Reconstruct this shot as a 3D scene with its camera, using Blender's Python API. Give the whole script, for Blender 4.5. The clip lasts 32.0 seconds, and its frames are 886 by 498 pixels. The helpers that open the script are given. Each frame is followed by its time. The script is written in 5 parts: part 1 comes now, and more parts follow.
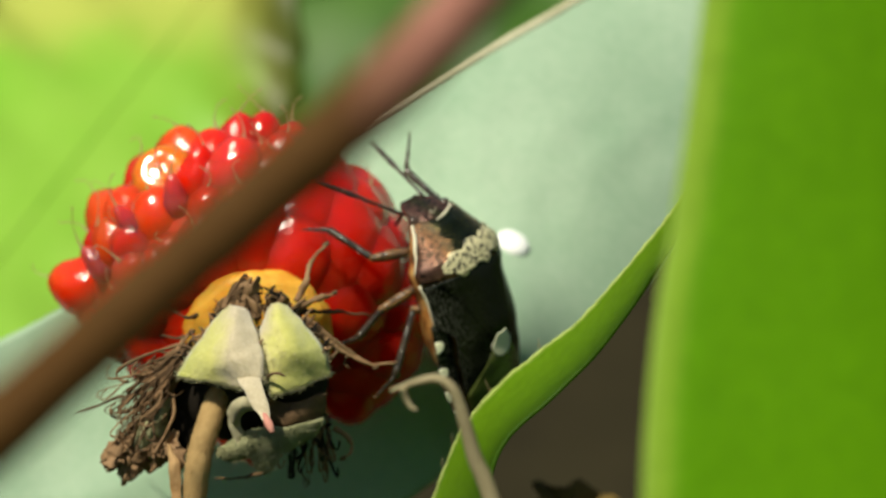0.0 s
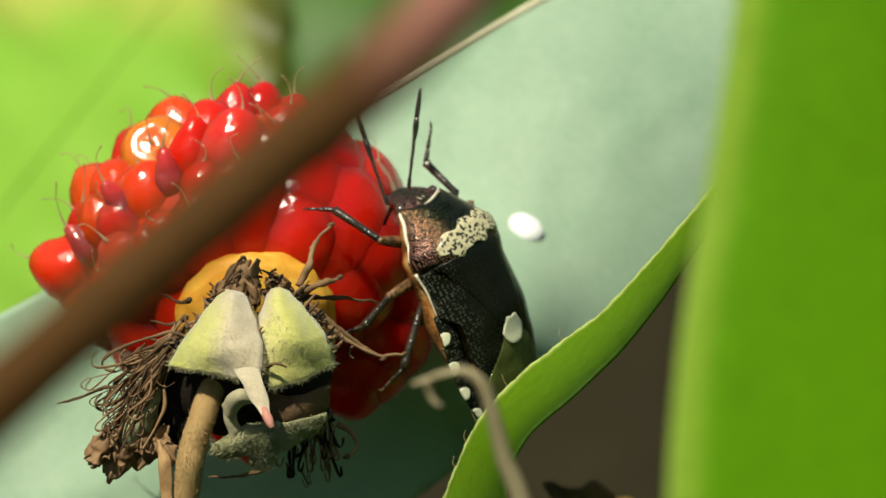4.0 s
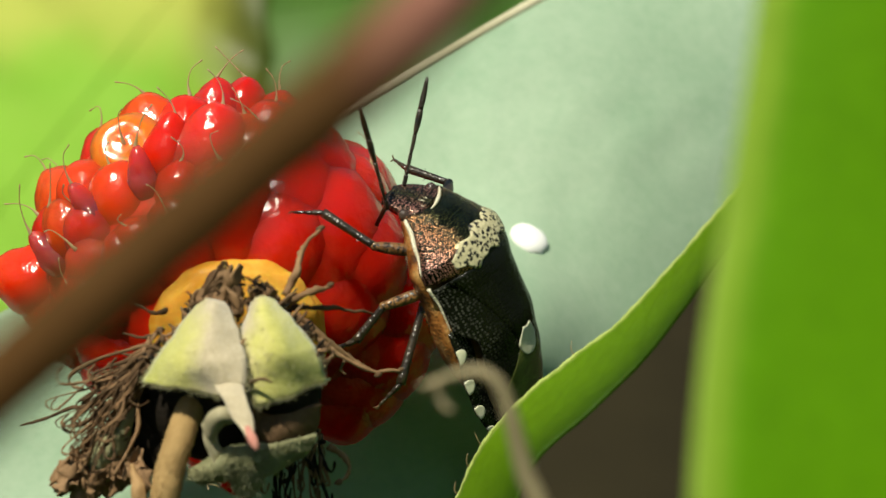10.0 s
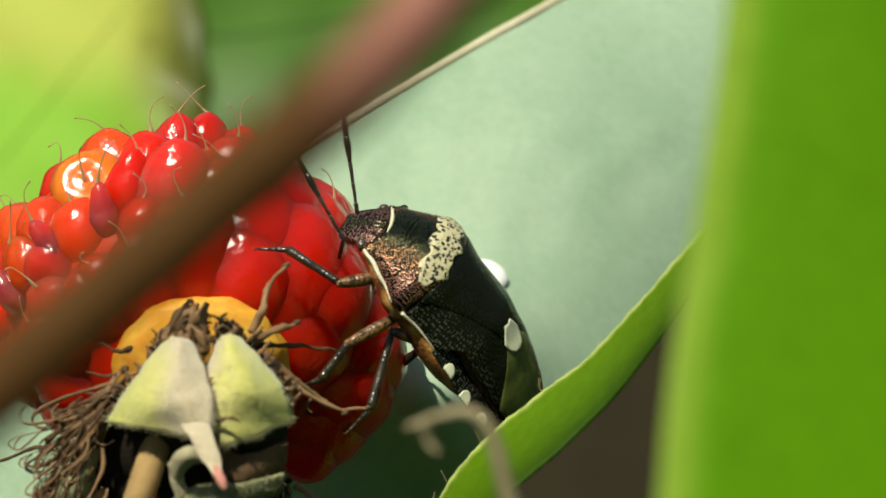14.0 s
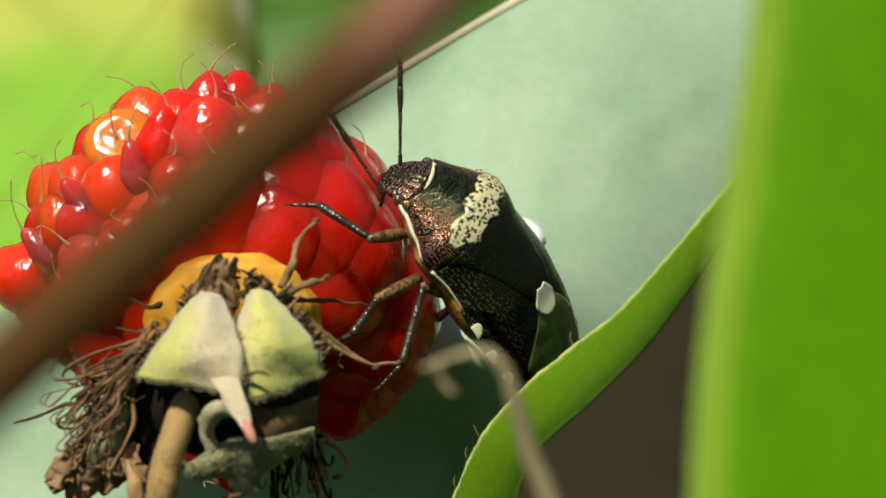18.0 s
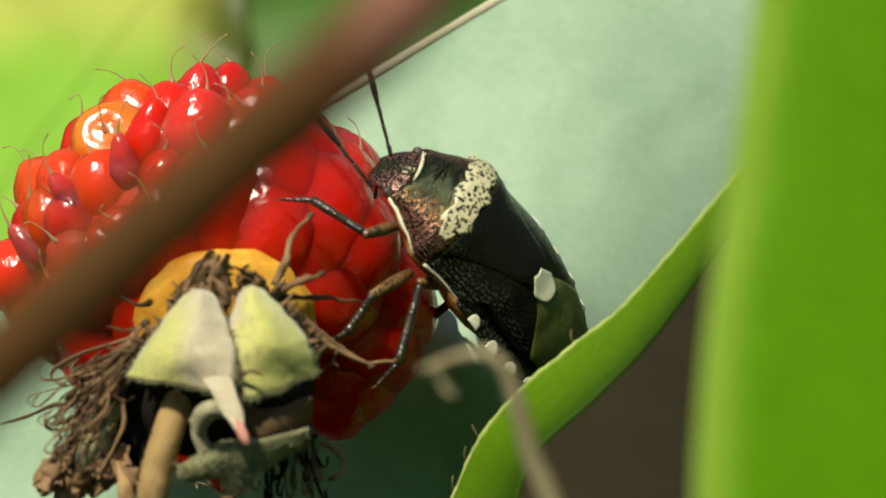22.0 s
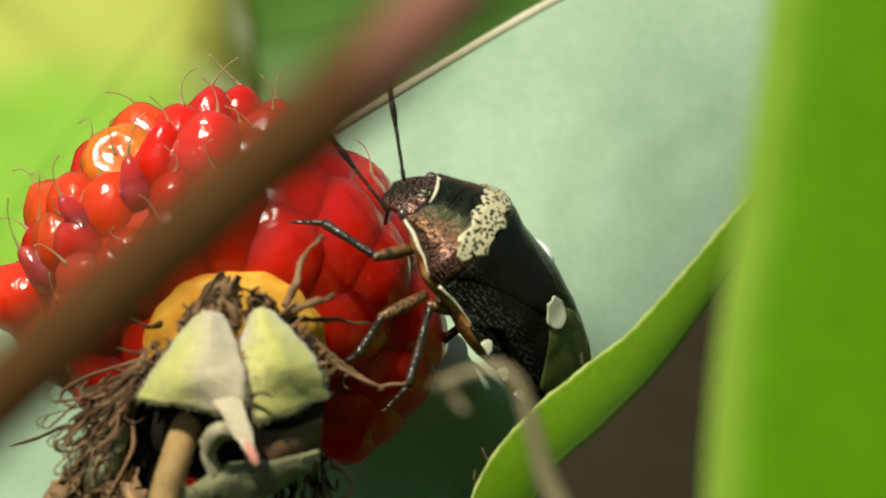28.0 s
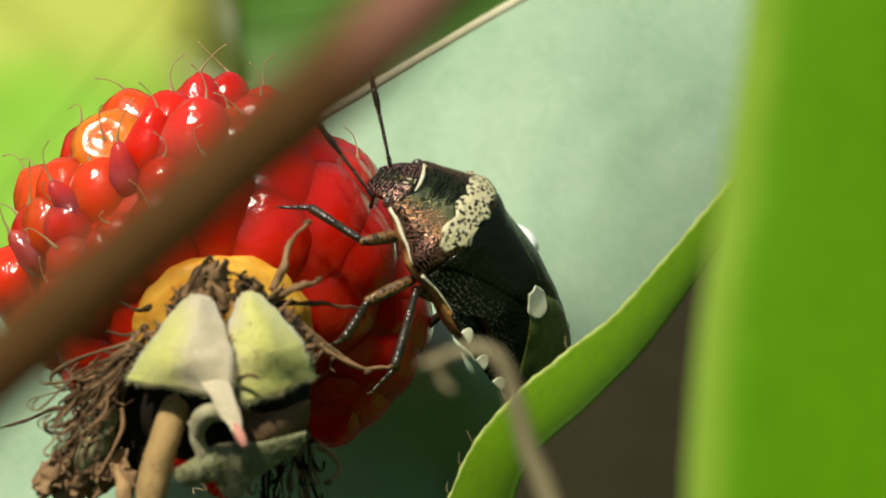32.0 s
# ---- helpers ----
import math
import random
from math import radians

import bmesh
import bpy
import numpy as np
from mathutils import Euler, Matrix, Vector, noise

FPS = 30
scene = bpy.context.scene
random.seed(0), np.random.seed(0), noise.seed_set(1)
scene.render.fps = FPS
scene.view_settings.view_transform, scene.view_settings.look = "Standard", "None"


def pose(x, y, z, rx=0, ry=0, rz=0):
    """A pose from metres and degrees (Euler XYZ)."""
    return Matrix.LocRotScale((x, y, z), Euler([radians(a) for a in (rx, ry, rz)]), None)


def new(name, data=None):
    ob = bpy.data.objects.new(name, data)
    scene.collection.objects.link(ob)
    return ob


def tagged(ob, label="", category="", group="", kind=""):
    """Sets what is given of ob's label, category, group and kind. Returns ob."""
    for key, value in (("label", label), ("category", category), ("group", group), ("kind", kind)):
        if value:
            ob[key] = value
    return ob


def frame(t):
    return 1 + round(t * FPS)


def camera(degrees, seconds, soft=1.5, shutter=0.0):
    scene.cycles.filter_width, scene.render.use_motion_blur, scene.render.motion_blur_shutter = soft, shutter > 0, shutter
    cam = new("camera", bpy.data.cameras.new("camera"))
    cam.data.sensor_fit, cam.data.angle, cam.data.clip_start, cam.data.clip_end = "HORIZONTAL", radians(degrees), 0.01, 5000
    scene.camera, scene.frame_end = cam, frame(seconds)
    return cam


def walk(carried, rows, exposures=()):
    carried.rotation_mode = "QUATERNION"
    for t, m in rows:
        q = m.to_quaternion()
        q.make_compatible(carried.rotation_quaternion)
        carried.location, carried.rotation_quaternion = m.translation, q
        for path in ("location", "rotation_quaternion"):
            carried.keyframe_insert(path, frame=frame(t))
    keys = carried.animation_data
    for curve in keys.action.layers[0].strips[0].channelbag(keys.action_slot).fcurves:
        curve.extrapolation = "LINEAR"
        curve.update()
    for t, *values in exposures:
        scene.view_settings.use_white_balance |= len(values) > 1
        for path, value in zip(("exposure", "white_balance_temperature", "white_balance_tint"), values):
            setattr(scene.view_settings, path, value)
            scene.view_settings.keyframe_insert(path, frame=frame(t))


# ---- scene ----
# A shield bug sucking on a ripe raspberry, seen from a hand's width away.
# Plan in millimetres: x to the right, y away, z up in the plan; the plan leans 25 degrees, as the lens looks down.
cam = camera(17.6, 32.0, 1.5)
cam.data.dof.use_dof = True
cam.data.dof.focus_distance = 0.1072
cam.data.dof.aperture_fstop = 92.0
cam.data.dof.aperture_blades = 0
CAMERA_ROWS = [
    (0, pose(0.003125, -0.109164, 0.474634, 63.857, 0.318, 1.317)),
    (0.5, pose(0.002494, -0.107673, 0.473934, 63.815, 0.188, 1.156)),
    (1, pose(0.002406, -0.106269, 0.472840, 63.956, 0.067, 1.278)),
    (1.5, pose(0.002453, -0.104680, 0.471718, 64.069, 0.068, 1.420)),
    (2, pose(0.001922, -0.103258, 0.471242, 64.005, -0.123, 1.314)),
    (2.5, pose(0.002005, -0.102005, 0.470823, 64.010, -0.215, 1.467)),
    (3, pose(0.001571, -0.101724, 0.470708, 63.910, -0.345, 1.247)),
    (3.5, pose(0.001460, -0.101838, 0.470500, 63.853, -0.451, 1.173)),
    (4, pose(0.001435, -0.101263, 0.470265, 63.721, -0.465, 1.167)),
    (4.5, pose(0.000995, -0.099062, 0.468961, 63.809, -0.435, 1.089)),
    (6.5, pose(0.001080, -0.094707, 0.464962, 64.680, -0.336, 1.372)),
    (7, pose(0.001127, -0.094189, 0.464727, 64.736, -0.272, 1.328)),
    (7.5, pose(0.000881, -0.093662, 0.464144, 64.992, -0.434, 1.230)),
    (8, pose(0.000724, -0.093103, 0.464204, 64.914, -0.435, 1.109)),
    (8.5, pose(0.000557, -0.093125, 0.464182, 65.008, -0.551, 0.976)),
    (9, pose(0.000539, -0.093476, 0.464361, 64.746, -0.614, 0.871)),
    (9.5, pose(0.000461, -0.093542, 0.464384, 64.640, -0.592, 0.732)),
    (10, pose(0.000429, -0.093390, 0.464397, 64.831, -0.533, 0.645)),
    (10.5, pose(0.000615, -0.093311, 0.464194, 65.030, -0.391, 0.691)),
    (11, pose(0.000648, -0.093155, 0.464119, 64.952, -0.307, 0.697)),
    (11.5, pose(0.000466, -0.093280, 0.464099, 64.955, -0.289, 0.580)),
    (12, pose(0.000438, -0.092876, 0.463769, 65.034, -0.200, 0.537)),
    (12.5, pose(0.000436, -0.092545, 0.463607, 65.042, -0.198, 0.474)),
    (13, pose(-0.000412, -0.092462, 0.463541, 65.210, -0.518, -0.054)),
    (13.5, pose(-0.000804, -0.092409, 0.464037, 65.316, -0.804, -0.432)),
    (14, pose(-0.001127, -0.092636, 0.464210, 65.492, -1.046, -0.825)),
    (14.5, pose(-0.000913, -0.092650, 0.464138, 65.572, -0.950, -0.901)),
    (16.5, pose(-0.000514, -0.092789, 0.463995, 65.569, -0.579, -0.394)),
    (17, pose(-0.000414, -0.092616, 0.463741, 65.282, -0.355, -0.180)),
    (17.5, pose(0.000146, -0.092566, 0.463574, 65.012, -0.111, 0.190)),
    (18, pose(0.000115, -0.092838, 0.463145, 65.165, -0.109, 0.182)),
    (18.5, pose(0.000142, -0.092932, 0.462951, 65.271, 0.033, 0.129)),
    (19, pose(0.000496, -0.092826, 0.463176, 65.121, 0.194, 0.269)),
    (19.5, pose(0.000192, -0.092799, 0.463044, 65.179, 0.053, 0.127)),
    (20, pose(0.000050, -0.092682, 0.463055, 65.136, -0.028, 0.038)),
    (20.5, pose(0.000038, -0.092670, 0.462572, 65.370, -0.022, 0.000)),
    (21, pose(-0.000367, -0.092230, 0.462638, 65.248, -0.077, -0.229)),
    (21.5, pose(-0.000194, -0.091501, 0.462011, 65.416, -0.025, -0.121)),
    (22, pose(-0.000000, -0.090631, 0.462262, 65.000, 0.001, -0.001)),
    (22.5, pose(-0.000255, -0.090551, 0.461560, 65.403, -0.071, -0.151)),
    (23, pose(-0.000175, -0.090348, 0.462082, 65.255, -0.035, -0.168)),
    (23.5, pose(-0.000446, -0.090446, 0.461739, 65.516, -0.148, -0.306)),
    (24, pose(-0.000236, -0.090276, 0.461883, 65.502, -0.041, -0.197)),
    (24.5, pose(-0.000650, -0.090302, 0.462391, 65.398, -0.262, -0.321)),
    (25, pose(-0.000416, -0.090066, 0.462510, 65.288, -0.062, -0.205)),
    (25.5, pose(-0.000449, -0.090222, 0.462373, 65.328, -0.135, -0.137)),
    (27.5, pose(0.000042, -0.090607, 0.461862, 65.583, 0.277, 0.166)),
    (28, pose(-0.000196, -0.090758, 0.461684, 65.793, -0.099, 0.149)),
    (28.5, pose(-0.000111, -0.090514, 0.462110, 65.713, -0.241, 0.214)),
    (29, pose(-0.000138, -0.090898, 0.461930, 65.943, -0.153, 0.078)),
    (29.5, pose(-0.000106, -0.091011, 0.461902, 65.987, -0.125, 0.037)),
    (30, pose(-0.000366, -0.091544, 0.462418, 65.742, -0.178, -0.189)),
    (30.5, pose(-0.000421, -0.091813, 0.462541, 65.548, -0.253, -0.235)),
    (31, pose(-0.000437, -0.091993, 0.462180, 65.579, -0.343, -0.220)),
    (31.5, pose(-0.000514, -0.092024, 0.461877, 65.615, -0.315, -0.278)),
    (32, pose(-0.000259, -0.091961, 0.462013, 65.602, -0.337, -0.099)),
]
walk(cam, CAMERA_ROWS, ((0, 0.08, 7150, 1), (32, 0.08, 7150, 1)))

MM = 0.001
PLAN = Matrix.Translation((0, 0, 0.42)) @ Matrix.Rotation(radians(-25), 4, "X")


def P(x, y, z):
    return Vector((x, y, z))


# ---- light ----
SUN = PLAN.to_3x3() @ Vector((-0.30, -0.60, 0.74)).normalized()
world = bpy.data.worlds.new("sky")
scene.world = world
world.use_nodes = True
wn, wl = world.node_tree.nodes, world.node_tree.links
sky = wn.new("ShaderNodeTexSky")
sky.sky_type = "NISHITA"
sky.sun_disc = False
sky.sun_elevation = math.asin(SUN.z)
sky.sun_rotation = math.atan2(SUN.x, SUN.y)
wn["Background"].inputs[1].default_value = 0.075
wl.new(sky.outputs[0], wn["Background"].inputs[0])
sun = new("sun", bpy.data.lights.new("sun", "SUN"))
sun.data.energy = 5.0
sun.data.angle = radians(0.53)
sun.data.color = (1.0, 0.95, 0.86)
sun.matrix_world = Matrix.Translation((0, 0, 2)) @ SUN.to_track_quat("Z", "Y").to_matrix().to_4x4()


# ---- materials ----
def nodes_of(name):
    m = bpy.data.materials.new(name)
    m.use_nodes = True
    t = m.node_tree
    return m, t.nodes, t.links, t.nodes["Principled BSDF"]


def noise_tex(n, l, coord, per_mm, detail=4.0, rough=0.6):
    k = n.new("ShaderNodeTexNoise")
    k.inputs["Scale"].default_value = per_mm * 1000
    k.inputs["Detail"].default_value = detail
    k.inputs["Roughness"].default_value = rough
    l.new(coord, k.inputs["Vector"])
    return k.outputs["Fac"]


def ramp(n, l, fac, stops):
    r = n.new("ShaderNodeValToRGB")
    while len(r.color_ramp.elements) < len(stops):
        r.color_ramp.elements.new(0.5)
    for e, (p, c) in zip(r.color_ramp.elements, stops):
        e.position, e.color = p, (*c, 1)
    l.new(fac, r.inputs["Fac"])
    return r.outputs["Color"]


def mixed(n, l, fac, a, b, blend="MIX"):
    k = n.new("ShaderNodeMix")
    k.data_type, k.blend_type = "RGBA", blend
    for sock, v in ((k.inputs["Factor"], fac), (k.inputs["A"], a), (k.inputs["B"], b)):
        if isinstance(v, (int, float)):
            sock.default_value = v
        elif isinstance(v, tuple):
            sock.default_value = (*v, 1)
        else:
            l.new(v, sock)
    return k.outputs["Result"]


def surface(name, dark, light, coarse=0.3, fine=4.0, rough=0.5, bump=0.15, sss=0.0, trans=0.0, metal=0.0, coat=0.0, spec=0.2, leaf_light=None):
    """Two tones broken at a coarse and a fine scale (both per millimetre), with fine relief; trans: share of light let through."""
    m, n, l, b = nodes_of(name)
    co = n.new("ShaderNodeTexCoord").outputs["Object"]
    big, small = noise_tex(n, l, co, coarse, 3), noise_tex(n, l, co, fine, 5, 0.7)
    add = n.new("ShaderNodeMath")
    add.operation = "MULTIPLY_ADD"
    l.new(small, add.inputs[0])
    add.inputs[1].default_value = 0.45
    l.new(big, add.inputs[2])
    col = ramp(n, l, add.outputs[0], ((0.48, dark), (0.98, light)))
    l.new(col, b.inputs["Base Color"])
    b.inputs["Roughness"].default_value = rough
    b.inputs["Metallic"].default_value = metal
    b.inputs["Specular IOR Level"].default_value = spec
    b.inputs["Coat Weight"].default_value = coat
    b.inputs["Coat Roughness"].default_value = 0.08
    if sss:
        b.inputs["Subsurface Weight"].default_value = sss
        b.inputs["Subsurface Radius"].default_value = (0.0012, 0.0003, 0.0002)
        b.inputs["Subsurface Scale"].default_value = 1.0
    if bump:
        bp = n.new("ShaderNodeBump")
        bp.inputs["Strength"].default_value = bump
        bp.inputs["Distance"].default_value = 0.0001
        l.new(small, bp.inputs["Height"])
        l.new(bp.outputs[0], b.inputs["Normal"])
    if trans:
        t = n.new("ShaderNodeBsdfTranslucent")
        if leaf_light:
            t.inputs["Color"].default_value = (*leaf_light, 1)
        else:
            l.new(col, t.inputs["Color"])
        s = n.new("ShaderNodeMixShader")
        s.inputs[0].default_value = trans
        l.new(b.outputs[0], s.inputs[1])
        l.new(t.outputs[0], s.inputs[2])
        l.new(s.outputs[0], n["Material Output"].inputs["Surface"])
    return m


M_PALE = surface("leaf_underside", (0.30, 0.46, 0.31), (0.53, 0.66, 0.50), 0.07, 2.0, 0.6, 0.12, trans=0.25, leaf_light=(0.25, 0.5, 0.2))
M_VEIN = surface("leaf_vein", (0.33, 0.50, 0.37), (0.56, 0.70, 0.57), 0.07, 2.0, 0.6, 0.12, trans=0.25, leaf_light=(0.25, 0.5, 0.2))
M_MARGIN = surface("leaf_margin", (0.44, 0.40, 0.26), (0.60, 0.56, 0.40), 0.3, 3, 0.6)
M_RIM = surface("leaf_rim", (0.48, 0.60, 0.14), (0.66, 0.76, 0.30), 0.2, 2, 0.45, 0.2, trans=0.3, leaf_light=(0.45, 0.6, 0.12))
M_FRONT_RIM = surface("leaf_front_rim", (0.34, 0.52, 0.07), (0.42, 0.58, 0.12), 0.2, 2, 0.6, 0.1, trans=0.3)
M_FILL_LEAVES = surface("leaf_fill", (0.06, 0.15, 0.015), (0.13, 0.26, 0.03), 0.01, 0.1, 0.5, 0.0, trans=0.35)
M_DEEP = surface("leaf_deep", (0.030, 0.095, 0.006), (0.065, 0.17, 0.012), 0.05, 1.0, 0.45, trans=0.3)
M_SOIL = surface("soil", (0.0140, 0.0110, 0.0042), (0.0245, 0.0195, 0.0078), 0.02, 0.25, 0.95, 0.5)
M_SEPAL_GREY = surface("sepal_grey_felt", (0.40, 0.35, 0.22), (0.60, 0.54, 0.37), 0.5, 6, 0.9, 0.6, trans=0.1)
M_SEPAL_DARK = surface("sepal_dry", (0.21, 0.20, 0.10), (0.48, 0.48, 0.29), 0.5, 5, 0.9, 0.6)
M_DRY = surface("dry_brown", (0.055, 0.030, 0.014), (0.18, 0.108, 0.058), 0.4, 5, 0.8, 0.4)
M_DRY_PALE = surface("dry_tan", (0.14, 0.078, 0.038), (0.34, 0.21, 0.115), 0.4, 5, 0.8, 0.4)
# for dark dry stamens, and for the painted shade under the sepals
M_BLACKISH = surface("dry_and_shade_black", (0.006, 0.0045, 0.003), (0.020, 0.014, 0.009), 0.5, 5, 0.85, 0.5)
M_FELT = surface("felt_hair", (0.50, 0.46, 0.26), (0.68, 0.64, 0.42), 0.5, 6, 0.9, 0.0, trans=0.4)
M_OCHRE = surface("dead_leaf", (0.07, 0.045, 0.012), (0.17, 0.11, 0.03), 0.4, 3, 0.8, 0.4)
M_TAN = surface("dry_orange_tan", (0.34, 0.19, 0.08), (0.56, 0.36, 0.18), 0.5, 5, 0.8, 0.4, trans=0.2)
M_STALK = surface("stalk", (0.27, 0.165, 0.065), (0.46, 0.31, 0.14), 0.4, 12, 0.85, 0.3)
M_PINK = surface("sepal_tip", (0.45, 0.16, 0.13), (0.60, 0.30, 0.24), 0.5, 5, 0.8, 0.3)
M_RECEPTACLE = surface("receptacle", (0.66, 0.27, 0.02), (0.82, 0.48, 0.09), 0.5, 3, 0.22, 0.6, sss=0.4)
M_CORE = surface("berry_core", (0.66, 0.012, 0.005), (0.82, 0.03, 0.008), 0.3, 3, 0.35, 0.2, sss=0.6)
M_STYLE = surface("style", (0.36, 0.24, 0.11), (0.60, 0.47, 0.28), 0.4, 4, 0.6, trans=0.3)
M_STAMEN = surface("stamen_brown", (0.20, 0.105, 0.05), (0.42, 0.26, 0.14), 0.5, 5, 0.6, 0.4, trans=0.2)
M_TENDRIL = surface("tendril", (0.34, 0.28, 0.16), (0.54, 0.46, 0.29), 0.3, 3, 0.7, trans=0.4)
M_WHITE = surface("white_speck", (0.85, 0.86, 0.85), (0.93, 0.93, 0.92), 1, 6, 0.4)


def margin_leaf_material(name, stops, glow, trans=0.4, rough=0.42, relief=0.35):
    """A green blade; its tone follows the distance from the margin, stored on the mesh as 'across'."""
    m, n, l, b = nodes_of(name)
    co = n.new("ShaderNodeTexCoord").outputs["Object"]
    at = n.new("ShaderNodeAttribute")
    at.attribute_name = "across"
    big, small = noise_tex(n, l, co, 0.25, 4), noise_tex(n, l, co, 2.5, 5, 0.7)
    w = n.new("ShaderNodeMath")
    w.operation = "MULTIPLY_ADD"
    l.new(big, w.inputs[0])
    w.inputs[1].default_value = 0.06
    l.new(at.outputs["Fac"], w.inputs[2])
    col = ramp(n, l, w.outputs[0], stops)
    tone = ramp(n, l, small, ((0.3, (0.75, 0.78, 0.7)), (0.7, (1.1, 1.08, 1.1))))
    col = mixed(n, l, 0.9, col, tone, "MULTIPLY")
    l.new(col, b.inputs["Base Color"])
    b.inputs["Roughness"].default_value = rough
    b.inputs["Specular IOR Level"].default_value = 0.25
    bp = n.new("ShaderNodeBump")
    bp.inputs["Strength"].default_value = relief
    bp.inputs["Distance"].default_value = 0.0002
    l.new(small, bp.inputs["Height"])
    l.new(bp.outputs[0], b.inputs["Normal"])
    t = n.new("ShaderNodeBsdfTranslucent")
    l.new(mixed(n, l, 0.5, col, glow), t.inputs["Color"])
    k = n.new("ShaderNodeMixShader")
    k.inputs[0].default_value = trans
    l.new(b.outputs[0], k.inputs[1])
    l.new(t.outputs[0], k.inputs[2])
    l.new(k.outputs[0], n["Material Output"].inputs["Surface"])
    return m


M_FRONT = margin_leaf_material("leaf_front", ((0.03, (0.42, 0.58, 0.16)), (0.10, (0.36, 0.56, 0.075)), (0.19, (0.33, 0.53, 0.05)), (0.26, (0.165, 0.42, 0.010)), (0.6, (0.165, 0.42, 0.008))), (0.3, 0.6, 0.03), relief=0.1)
# sunlit upper facet and dimmer lower part of the curl are painted by these stops
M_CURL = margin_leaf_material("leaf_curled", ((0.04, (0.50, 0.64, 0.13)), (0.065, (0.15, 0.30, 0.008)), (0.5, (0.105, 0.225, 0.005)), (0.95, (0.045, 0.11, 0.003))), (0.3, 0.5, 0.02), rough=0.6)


def lime_material():
    """A sunlit leaf, lime green below, yellow and at last olive towards its upper end."""
    m = surface("leaf_lime", (0.25, 0.54, 0.05), (0.38, 0.64, 0.10), 0.05, 1.0, 0.4, trans=0.35)
    n, l = m.node_tree.nodes, m.node_tree.links
    b = n["Principled BSDF"]
    src = b.inputs["Base Color"].links[0].from_socket
    co = n.new("ShaderNodeTexCoord").outputs["Object"]
    sep = n.new("ShaderNodeSeparateXYZ")
    l.new(co, sep.inputs[0])
    wave = noise_tex(n, l, co, 0.09, 4)

    def reach(axis, low, high):
        w = n.new("ShaderNodeMath")
        w.operation = "MULTIPLY_ADD"
        l.new(wave, w.inputs[0])
        w.inputs[1].default_value = 0.008
        l.new(sep.outputs[axis], w.inputs[2])
        r = n.new("ShaderNodeMapRange")
        r.interpolation_type = "SMOOTHSTEP"
        r.inputs["From Min"].default_value, r.inputs["From Max"].default_value = low, high
        l.new(w.outputs[0], r.inputs["Value"])
        return r.outputs[0]
    yellow = n.new("ShaderNodeRGB")
    yellow.outputs[0].default_value = (0.56, 0.60, 0.13, 1)
    side = reach("X", 0.0310, 0.0450)
    wilted = ramp(n, l, side, ((0.0, (0.40, 0.40, 0.06)), (0.45, (0.17, 0.165, 0.02)), (0.9, (0.06, 0.085, 0.010))))
    top = mixed(n, l, reach("Z", 0.0330, 0.0405), src, yellow.outputs[0])
    l.new(mixed(n, l, ramp(n, l, side, ((0.0, (0, 0, 0)), (0.6, (1, 1, 1)))), top, wilted), b.inputs["Base Color"])
    return m


M_LIME = lime_material()


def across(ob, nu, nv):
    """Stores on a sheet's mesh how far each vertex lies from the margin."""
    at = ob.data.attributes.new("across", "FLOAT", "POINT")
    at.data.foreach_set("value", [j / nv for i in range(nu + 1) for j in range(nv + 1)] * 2)


